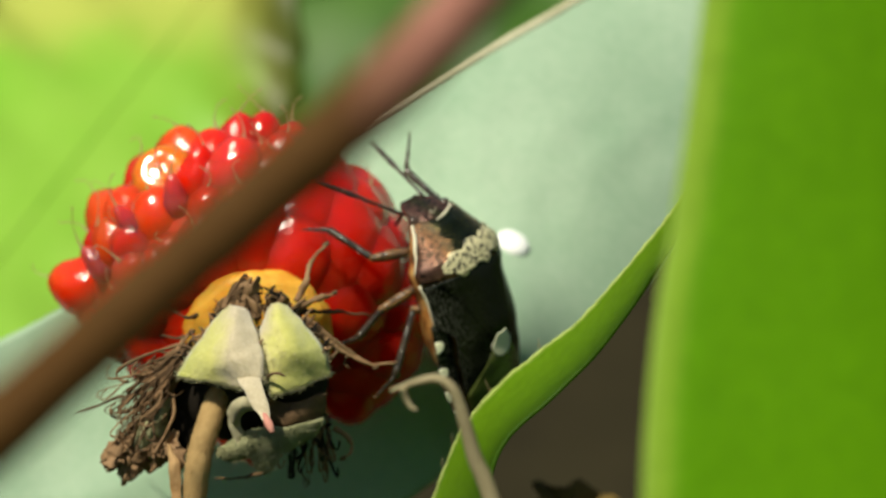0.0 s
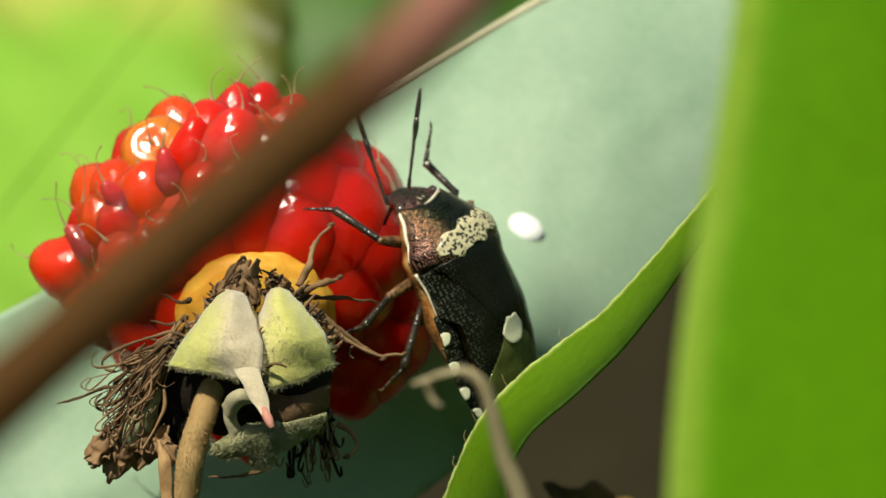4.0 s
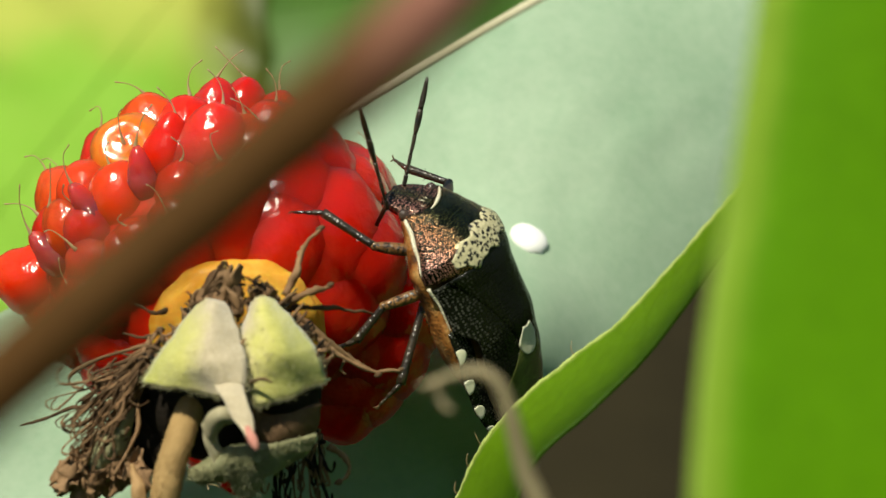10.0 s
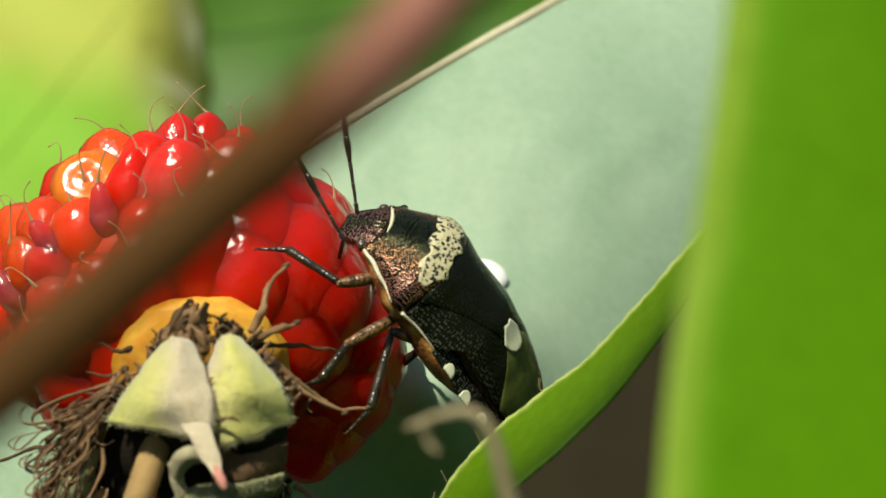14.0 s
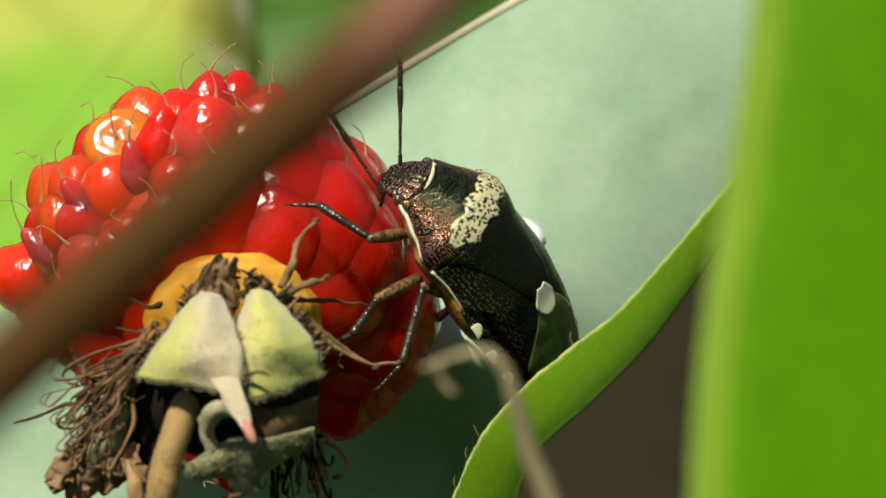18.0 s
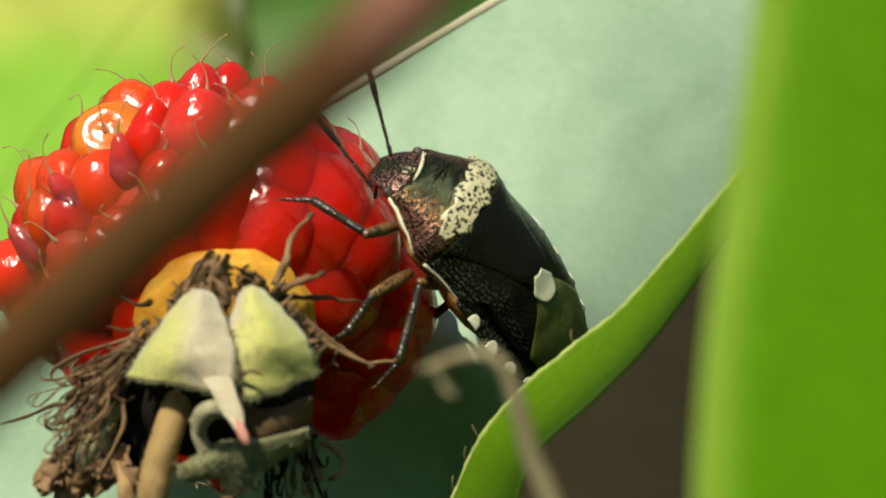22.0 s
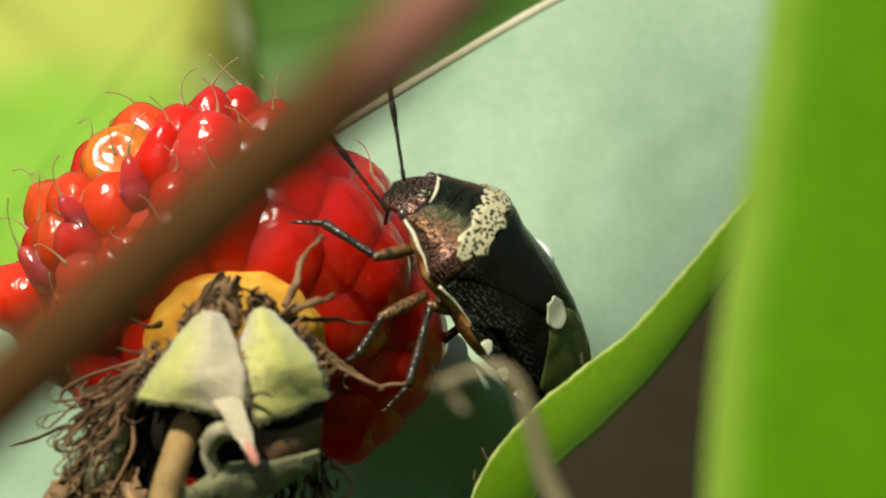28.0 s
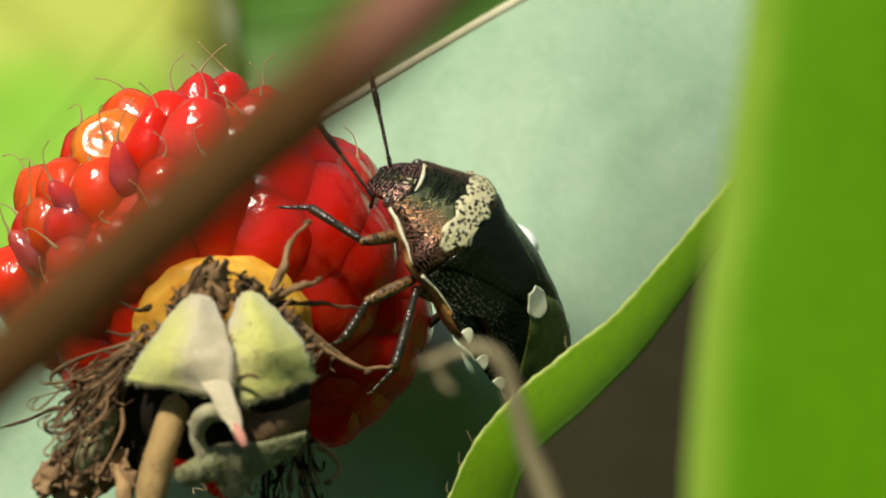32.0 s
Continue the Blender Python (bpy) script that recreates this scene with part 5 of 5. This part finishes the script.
def shield_bug():
    bug = root("shield_bug", (0, 0, 0), "glossy black shield bug with cream spots and coppery collar", "bug", plan=False)
    rng = random.Random(3)
    # underside and sides
    g = Geo()
    ys = [3.6 - 10.0 * k / 40 for k in range(41)]
    verts, faces = [], []
    n = 20
    for y in ys:
        tail = min(1, max(0, (-1.6 - y) / 1.4))
        w, h = knots(WIDTH, y) * (0.985 - 0.02 * tail) + 0.16 * (1 - tail) * min(1, max(0, (0.2 - y) / 0.8)), knots(HEIGHT, y)
        d = 0.25 + 1.35 * (1 - 0.6 * tail) * math.sin(math.pi * min(1, max(0, (3.9 - y) / 10.6))) ** 0.7
        for k in range(n):
            a = 2 * math.pi * k / n
            cx, sz = math.cos(a), math.sin(a)
            z = sz * (h * (0.10 - 0.10 * tail) - 0.1 * tail if sz > 0 else d)
            verts.append(Vector((w * math.copysign(abs(cx) ** 0.6, cx), y, z - 0.04 + knots(MARGIN, y))))
    for i in range(len(ys) - 1):
        for k in range(n):
            a, b = i * n + k, i * n + (k + 1) % n
            faces.append((a, a + n, b + n, b))
    faces += [tuple(range(n)), tuple(range(len(ys) * n - 1, (len(ys) - 1) * n - 1, -1))]
    g.add(verts, faces)
    part("abdomen", g, M_SIDE, bug, "speckled orange-brown flank")
    # pronotum: coppery left flank, black rest, one shield
    wid = lambda y: knots(WIDTH, y)
    plate("pronotum", M_PRONOTUM, bug, lambda y: -wid(y), lambda y: wid(y), lambda v: 3.68 - 0.25 * math.sin(math.pi * v), lambda v: 1.36 - 0.5 * math.sin(math.pi * v), 0.06, 30, 40)
    # speckled cream band over the hind half of the pronotum
    def band(u, v):
        x = -1.80 + 4.2 * u
        mid = 1.54 + 0.09 * (x + 1.7) + 0.05 * math.sin(u * 21)
        hw = (0.44 + 0.12 * math.sin(math.pi * u) + 0.22 * noise.noise((u * 9, v * 2.2, 4))) * min(1, 5 * u + 0.4, 5 * (1 - u) + 0.4)
        return back(x, mid + hw * (2 * v - 1), 0.125)
    part("pale_band", sheet(Geo(), band, 70, 12, 0.03), M_PATCH, bug, "cream band pitted with black dots")
    # collar and side stripes
    g = Geo()
    tube(g, [back(-0.5 + 1.4 * t / 14, 3.46 + 0.28 * (t / 14) ** 2, 0.10) for t in range(15)], lambda t: 0.055 * (0.4 + math.sin(math.pi * t)), 8)
    part("collar_line", g, M_CREAM, bug, "cream collar line")
    for s in (-1, 1):
        g = Geo()
        tube(g, [Vector((s * (wid(y) + 0.01), y, (0.06 if s < 0 else -0.12) + knots(MARGIN, y))) for y in (3.62 - 1.85 * k / 14 for k in range(15))], lambda t: 0.085 * (0.5 + 0.6 * math.sin(math.pi * min(1, t + 0.15))), 8)
        part("side_stripe", g, M_CREAM, bug, "cream edge stripe")
        g = Geo()
        tube(g, [Vector((s * (wid(y) + 0.0), y, (0.05 if s < 0 else -0.12) + knots(MARGIN, y))) for y in (1.25 - 1.9 * k / 12 for k in range(13))], lambda t: 0.075 * (1 - 0.8 * t), 8)
        part("wing_stripe", g, M_CREAM, bug, "cream wing edge")
    # scutellum with its pale tip
    def scut_half(y):
        t = max(0.0, min(1.0, (1.1 - y) / 4.0))
        return 1.95 * (1 - t) ** 0.75 * (1 - 0.15 * math.sin(math.pi * t)) + (0.16 if t < 1 else 0)
    plate("scutellum", M_BLACK, bug, lambda y: -scut_half(y), scut_half, 1.12, -2.88, 0.10, 34, 20)
    def tip(u, v):
        y = -2.05 - 1.05 * u
        hw = (0.60 * math.sqrt(max(0.0, 1 - u ** 3)) * (0.35 + 0.65 * min(1, u * 2.2)) + 0.02)
        return back(-0.06 + hw * (2 * v - 1) + 0.02 * math.sin(v * 15) * (1 - u), y + 0.06 * abs(2 * v - 1) * (1 - u), 0.155)
    part("scutellum_tip", sheet(Geo(), tip, 16, 12, 0.03), M_SPOT, bug, "cream scutellum tip")
    # wings
    for s in (-1, 1):
        inner = lambda y, s=s: s * max(0.12, scut_half(y) - 0.06 if y > -2.8 else 0.12)
        outer = lambda y, s=s: s * wid(y) * 0.985
        g = Geo()
        def cor(u, v, s=s):
            y = 1.1 - (4.2 + 1.3 * v) * u
            a, b = s * max(0.05, scut_half(y) - 0.08), s * wid(y) * (0.99 if y > -0.7 else 0.99 - 0.19 * min(1, (-0.7 - y) / 0.7))
            return back(a + (b - a) * v, y, 0.055 * min(1, 8 * min(u + 0.03, 1 - u + 0.03)))
        part("forewing", sheet(g, cor, 34, 14, 0.06), M_BLACK, bug)
    def mem(u, v):
        y = -2.6 - 3.75 * u
        w = min(knots(WIDTH, y) * 0.80, 0.5 + 3.2 * u)
        return back(-w + 2 * w * v, y, 0.075)
    part("wing_membrane", sheet(Geo(), mem, 24, 20, 0.03), M_MEMBRANE, bug, "olive translucent wing membrane")
    # margin of the abdomen with its pale spots
    for s in (-1, 1):
        g = Geo()
        def rim(u, v, s=s):
            y = -0.6 - 5.6 * u
            w = knots(WIDTH, y)
            x = w * 0.74 + (0.26 * w + LEDGE * math.sin(math.pi * min(1, 0.08 + u * 1.1)) ** 0.5) * v
            return Vector((s * x, y, knots(MARGIN, y) + 0.16 - (0.16 if s < 0 else 0.45) * v))
        part("abdomen_margin", sheet(g, rim, 36, 5, 0.06), M_BLACK, bug)
        for y in (-1.55, -2.75, -3.85, -4.85, -5.6):
            def spot(u, v, s=s, y=y):
                yy = y + 0.26 - 0.52 * u
                w = knots(WIDTH, yy)
                vv = 1 - (1 - v) * math.sqrt(max(0.0, math.sin(math.pi * (0.06 + 0.9 * u ** 0.8))))
                e = LEDGE * math.sin(math.pi * min(1, 0.08 + (-0.6 - yy) / 5.6 * 1.1)) ** 0.5
                x = w * 0.955 + (0.045 * w + e + 0.02) * vv
                return Vector((s * x, yy, knots(MARGIN, yy) + 0.20 - (0.16 if s < 0 else 0.45) * vv))
            part("pale_spot", sheet(Geo(), spot, 8, 6, 0.03), M_SPOT, bug, "cream margin spot")
    # head
    g = Geo()

    def head_half(u):
        return 1.08 - 0.30 * u - 0.34 * u ** 4

    def head(u, v):
        k = 2 * v - 1
        return Vector((head_half(u) * k, 3.42 + 1.05 * u - 0.12 * u * u, 0.24 - 1.30 * u ** 1.15 + (0.24 - 0.10 * u) * (1 - k * k) - 0.16 + 0.03 * math.cos(v * 31)))
    sheet(g, head, 18, 22, 0.33)
    part("head", g, M_HEAD, bug)
    for x0, x1, u0, u1 in ((-0.14, -0.17, 0.22, 0.42), (0.10, 0.13, 0.22, 0.42), (-0.42, -0.30, 0.42, 0.9), (0.36, 0.28, 0.42, 0.9), (-0.72, -0.56, 0.42, 0.78), (0.70, 0.55, 0.42, 0.78), (-0.40, -0.30, 0.12, 0.30)):
        g = Geo()
        pts = []
        for k in range(6):
            u = u0 + (u1 - u0) * k / 5
            x = x0 + (x1 - x0) * k / 5
            pts.append(head(u, (x / head_half(u) + 1) / 2) + Vector((0, 0.05, 0.165)))
        tube(g, pts, (0.035, 0.025), 6)
        part("head_line", g, M_CREAM, bug, "pale line on the head")
    for s in (-1, 1):
        g = Geo()
        blob(g, Vector((s * 1.05, 3.70, -0.13)), Vector((0.22, 0, 0)), Vector((0, 0.27, 0)), Vector((0, 0, 0.23)), 18, 14)
        part("eye", g, M_EYE, bug, "round brown compound eye")
        g = Geo()
        tube(g, smooth_path([Vector((s * 0.94, 3.60, 0.26)), Vector((s * 1.18, 3.46, 0.22)), Vector((s * 1.36, 3.48, 0.02))], 4), (0.05, 0.04), 6)
        part("eye_line", g, M_CREAM, bug, "pale line behind the eye")
    # beak into the berry
    g = Geo()
    tube(g, [Vector((0, 4.25, -1.15)), Vector((0, 4.05, -1.45)), Vector((-0.2, 3.5, -2.25))], (0.13, 0.07), 8)
    part("beak", g, M_LEG, bug)

    # feelers: five joints along +y of the first
    for s in (-1, 1):
        base_at = Vector((-1.0, 4.15, -0.68) if s < 0 else (0.62, 4.35, -0.80))
        BASE["feeler"] = Vector((0, 0, 0))
        first = None
        y = 0.0
        for i, (ln, r0, r1) in enumerate(((0.35, 0.07, 0.075), (0.75, 0.05, 0.065), (0.75, 0.055, 0.07), (0.95, 0.06, 0.095), (1.2, 0.085, 0.05))):
            g = Geo()
            tube(g, [Vector((0.006 * s * k * (8 - k) / 8, y + ln * k / 8, 0.0)) for k in range(9)], lambda t: 1.12 * (r0 + (r1 - r0) * t) * (1 + 0.35 * math.sin(math.pi * t) * (i > 2)), 10)
            if first is None:
                first = part("antenna", g, M_LEG, bug, "dark antenna with pale joints")
            else:
                part("antenna_segment", g, M_LEG, first)
            y += ln
            if i < 4:
                j = Geo()
                blob(j, Vector((0, y, 0)), Vector((0.055, 0, 0)), Vector((0, 0.075, 0)), Vector((0, 0, 0.055)), 10, 6)
                part("antenna_joint", j, M_JOINT, first, "pale antenna joint")
        FEELERS[s] = (first, base_at)
    # legs: thigh and shin are keyed one by one, the foot rides on the shin
    for name, hip, l1, l2, l3 in (
        ("front_left", (-1.45, 2.55, -0.45), 1.6, 2.26, 1.2), ("front_right", (1.3, 2.6, -0.45), 1.3, 1.75, 1.2),
        ("middle_left", (-1.9, 1.0, -0.75), 1.9, 1.6, 1.1), ("middle_right", (1.7, 1.0, -0.75), 1.9, 1.9, 1.1),
        ("hind_left", (-1.8, 0.0, -0.85), 1.4, 3.0, 1.4), ("hind_right", (1.7, 0.0, -0.85), 1.4, 3.0, 1.4),
    ):
        g = Geo()
        tube(g, [Vector((0, l1 * k / 10, 0)) for k in range(11)], lambda t: 0.13 + 0.10 * math.sin(math.pi * (0.15 + 0.75 * t)), 12)
        blob(g, Vector((0, l1, 0)), Vector((0.17, 0, 0)), Vector((0, 0.17, 0)), Vector((0, 0, 0.17)), 12, 8)
        femur = part("femur", g, M_LEG if name == "front_right" else M_FEMUR, bug, "speckled brown thigh")
        g = Geo()
        tube(g, [Vector((0, l2 * k / 10, 0)) for k in range(11)], lambda t: 0.14 + 0.04 * t ** 2, 10)
        tibia = part("tibia", g, M_LEG, bug, "dark grooved shin")
        for k in range(14):
            a = rng.uniform(0, 6.28)
            h = Geo()
            q = Vector((0, l2 * rng.uniform(0.2, 1), 0)) + Vector((math.cos(a), 0, math.sin(a))) * 0.11
            tube(h, [q, q + Vector((math.cos(a) * 0.13, 0.12, math.sin(a) * 0.13))], (0.014, 0.005), 4)
            part("bristle", h, M_LEG, tibia)
        y = l2
        bend = 1.3 if name == "front_right" else 0.6
        for k, ln in enumerate((0.36, 0.22, 0.36)):
            g = Geo()
            z = bend * (y - l2)
            tube(g, [Vector((0.0, y + ln * t / 4, -z - bend * ln * t / 4)) for t in range(5)], lambda t: 0.085 - 0.02 * k + 0.02 * math.sin(3 * t), 8)
            part("foot_joint", g, M_LEG, tibia)
            y += ln
        for s in (-1, 1):
            g = Geo()
            tube(g, smooth_path([Vector((0, y, -bend * (y - l2))), Vector((s * 0.1, y + 0.1, -bend * (y - l2) - 0.04)), Vector((s * 0.14, y + 0.14, -bend * (y - l2) - 0.16))], 3), (0.04, 0.012), 6)
            part("claw", g, M_DRY, tibia)
        LEGS[name] = (femur, tibia, Vector(hip), l1, l2)
    return bug


BUG = shield_bug()


# ---- what moves ----
def aimed(origin, way, up):
    """A pose whose +y runs along way."""
    y = Vector(way).normalized()
    x = y.cross(Vector(up)).normalized()
    z = x.cross(y)
    return Matrix(((x.x, y.x, z.x, origin.x), (x.y, y.y, z.y, origin.y), (x.z, y.z, z.z, origin.z), (0, 0, 0, 1)))


def between(table, t):
    for (a, p), (b, q) in zip(table, table[1:]):
        if a <= t <= b:
            k = (t - a) / (b - a)
            return Vector(p).lerp(Vector(q), k * k * (3 - 2 * k))
    return Vector(table[-1][1])


# where the feelers point, in the plan, and where the shins end on the berry
LEFT_FEELER = ((0, (-0.9, -0.2, 0.35)), (0.5, (-0.7, -0.1, 0.7)), (1, (-0.45, 0.1, 0.9)), (4, (-0.34, 0.1, 0.94)), (8, (-0.45, 0.1, 0.88)), (8.5, (-0.4, 0, 0.9)), (9, (0.0, -0.3, 1.0)), (9.5, (-0.1, -0.4, 0.95)), (10, (-0.25, -0.4, 0.9)), (11, (-0.45, -0.1, 0.88)), (14, (-0.5, 0, 0.86)), (18, (-0.55, 0, 0.84)), (23, (-0.63, 0, 0.78)), (32, (-0.6, 0, 0.8)))
RIGHT_FEELER = ((0, (-0.55, 0.5, 0.55)), (0.5, (-0.3, 0.3, 0.8)), (1, (0.0, 0.1, 0.98)), (4, (0.10, 0, 1.0)), (8, (0.02, 0.1, 1.0)), (9, (0.27, 0, 0.96)), (10, (0.2, 0, 0.98)), (11, (0.06, 0, 1)), (14, (-0.15, 0, 0.99)), (18, (0.0, 0, 1)), (20, (-0.12, 0, 0.98)), (23, (-0.29, 0, 0.96)), (25, (-0.24, 0, 0.97)), (28, (-0.15, 0, 0.99)), (30, (-0.03, 0, 1)), (32, (-0.21, 0, 0.98)))
ANKLES = {
    "front_left": ((0, P(-4.56, 0.00, 1.72)), (32, P(-4.56, 0.00, 1.72))),
    "middle_left": ((0, P(-3.35, -0.20, -2.94)), (32, P(-3.35, -0.20, -2.94))),
    "hind_left": ((0, P(-1.64, -0.20, -4.26)), (32, P(-1.64, -0.20, -4.26))),
    "front_right": ((0, P(-1.55, 3.60, 4.42)), (0.5, P(-1.25, 3.60, 4.01)), (1, P(-0.98, 3.60, 3.60)), (4, P(-0.98, 3.60, 3.60)), (8, P(-1.04, 3.60, 3.60)), (9, P(-1.68, 3.80, 3.71)), (11, P(-1.93, 4.00, 3.31)), (13, P(-1.97, 4.00, 3.06)), (32, P(-1.97, 4.00, 3.06))),
    "middle_right": ((0, P(-1.6, 6.5, 0.5)), (32, P(-1.6, 6.5, 0.5))),
    "hind_right": ((0, P(-1.0, 6.8, -3.0)), (32, P(-1.0, 6.8, -3.0))),
}
KNEES = {
    "front_left": ((0, P(-2.67, -0.40, 0.53)), (32, P(-2.67, -0.40, 0.53))),
    "middle_left": ((0, P(-2.28, -0.40, -1.65)), (32, P(-2.48, -0.20, -1.56))),
    "hind_left": ((0, P(-0.95, 0.20, -1.66)), (12, P(-0.91, 0.30, -1.56)), (14, P(-0.79, 0.60, -1.17)), (32, P(-0.79, 0.60, -1.17))),
    "front_right": ((0, P(-0.14, 3.20, 3.16)), (1, P(0.18, 3.20, 2.43)), (8, P(0.18, 3.20, 2.57)), (9, P(0.06, 3.30, 2.79)), (11, P(-0.16, 3.50, 3.05)), (13, P(-0.39, 3.50, 3.29)), (32, P(-0.39, 3.50, 3.29))),
    "middle_right": ((0, P(0.8, 5.0, 2.0)), (32, P(0.8, 5.0, 2.0))),
    "hind_right": ((0, P(1.5, 4.5, -1.0)), (32, P(1.5, 4.5, -1.0))),
}


# which way the feet bend off the shins
FEET = {
    "front_left": ((0, (-0.3, 0.1, -0.9)), (32, (-0.3, 0.1, -0.9))), "middle_left": ((0, (-1.0, 0.3, 0.3)), (32, (-1.0, 0.3, 0.3))),
    "hind_left": ((0, (-1.0, 0.4, 0.3)), (32, (-1.0, 0.4, 0.3))), "front_right": ((0, (0.7, 0.1, 0.7)), (8, (0.7, 0.1, 0.7)), (11, (-0.2, 1.0, -0.1)), (32, (-0.2, 1.0, -0.1))),
    "middle_right": ((0, (-0.5, 1.0, 0.2)), (32, (-0.5, 1.0, 0.2))), "hind_right": ((0, (-0.5, 1.0, 0.2)), (32, (-0.5, 1.0, 0.2))),
}


# drift of the stem and leaf close before the lens, a set share of the camera's own travel: seconds, and the shift, in
# millimetres of the plan
CAMERA_SHARE = (
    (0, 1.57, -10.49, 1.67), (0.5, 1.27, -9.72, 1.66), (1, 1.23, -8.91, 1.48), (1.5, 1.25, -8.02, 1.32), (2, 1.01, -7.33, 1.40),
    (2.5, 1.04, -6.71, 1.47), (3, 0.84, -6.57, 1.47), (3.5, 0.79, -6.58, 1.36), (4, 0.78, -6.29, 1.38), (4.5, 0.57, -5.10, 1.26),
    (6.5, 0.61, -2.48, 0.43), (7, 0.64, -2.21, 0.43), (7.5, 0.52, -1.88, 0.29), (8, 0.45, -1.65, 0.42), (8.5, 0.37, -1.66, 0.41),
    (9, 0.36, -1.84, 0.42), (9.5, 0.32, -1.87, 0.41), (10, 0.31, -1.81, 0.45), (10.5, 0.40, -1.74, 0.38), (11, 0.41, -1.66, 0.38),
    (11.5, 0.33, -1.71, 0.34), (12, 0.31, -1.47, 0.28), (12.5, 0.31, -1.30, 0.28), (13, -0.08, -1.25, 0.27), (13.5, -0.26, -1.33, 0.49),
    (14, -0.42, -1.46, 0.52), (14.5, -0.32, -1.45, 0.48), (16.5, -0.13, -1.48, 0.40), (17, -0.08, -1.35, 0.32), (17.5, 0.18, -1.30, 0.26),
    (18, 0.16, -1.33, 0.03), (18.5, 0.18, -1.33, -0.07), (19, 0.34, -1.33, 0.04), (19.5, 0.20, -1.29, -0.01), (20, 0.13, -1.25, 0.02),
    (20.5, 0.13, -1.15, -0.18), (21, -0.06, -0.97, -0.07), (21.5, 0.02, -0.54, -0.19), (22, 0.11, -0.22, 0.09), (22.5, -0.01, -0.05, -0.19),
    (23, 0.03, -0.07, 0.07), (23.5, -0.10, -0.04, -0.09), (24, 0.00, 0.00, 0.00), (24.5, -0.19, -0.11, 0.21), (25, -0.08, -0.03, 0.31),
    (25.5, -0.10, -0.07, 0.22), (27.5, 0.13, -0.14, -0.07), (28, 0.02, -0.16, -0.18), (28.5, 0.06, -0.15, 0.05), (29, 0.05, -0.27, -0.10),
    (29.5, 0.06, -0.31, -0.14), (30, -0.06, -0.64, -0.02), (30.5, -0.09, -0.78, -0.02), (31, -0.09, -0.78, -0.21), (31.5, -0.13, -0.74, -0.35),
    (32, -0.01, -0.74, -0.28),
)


def motions():
    walk(BUG, BUG_ROWS)
    # both are moved along with the camera, the stem by the larger share
    for follower, reach in ((CANE, 1.31), (FRONT_LEAF, 1.0)):
        rest = BASE[follower.name]
        walk(follower, [(t, PLAN @ Matrix.Translation((rest + Vector(shift) * reach) * MM)) for t, *shift in CAMERA_SHARE])
    plan_of = PLAN.inverted()
    for s, table in ((-1, LEFT_FEELER), (1, RIGHT_FEELER)):
        ob, at = FEELERS[s]
        rows = []
        for t, m in BUG_ROWS:
            turn = (plan_of @ m).to_3x3().inverted()
            way = turn @ between(table, t)
            rows.append((t, aimed(at * MM, way, (0, 0.2, 1))))
        walk(ob, rows)
    for name, (femur, tibia, hip, l1, l2) in LEGS.items():
        r1, r2 = [], []
        for t, m in BUG_ROWS:
            inv = (plan_of @ m).inverted()
            ankle = inv @ (between(ANKLES[name], t) * MM) / MM
            knee = inv @ (between(KNEES[name], t) * MM) / MM
            up = inv.to_3x3() @ between(FEET[name], t) * -1
            thigh = (knee - hip).normalized()
            r1.append((t, aimed((knee - thigh * l1) * MM, thigh, up)))
            r2.append((t, aimed(knee * MM, ankle - knee, up)))
        walk(femur, r1)
        walk(tibia, r2)


motions()
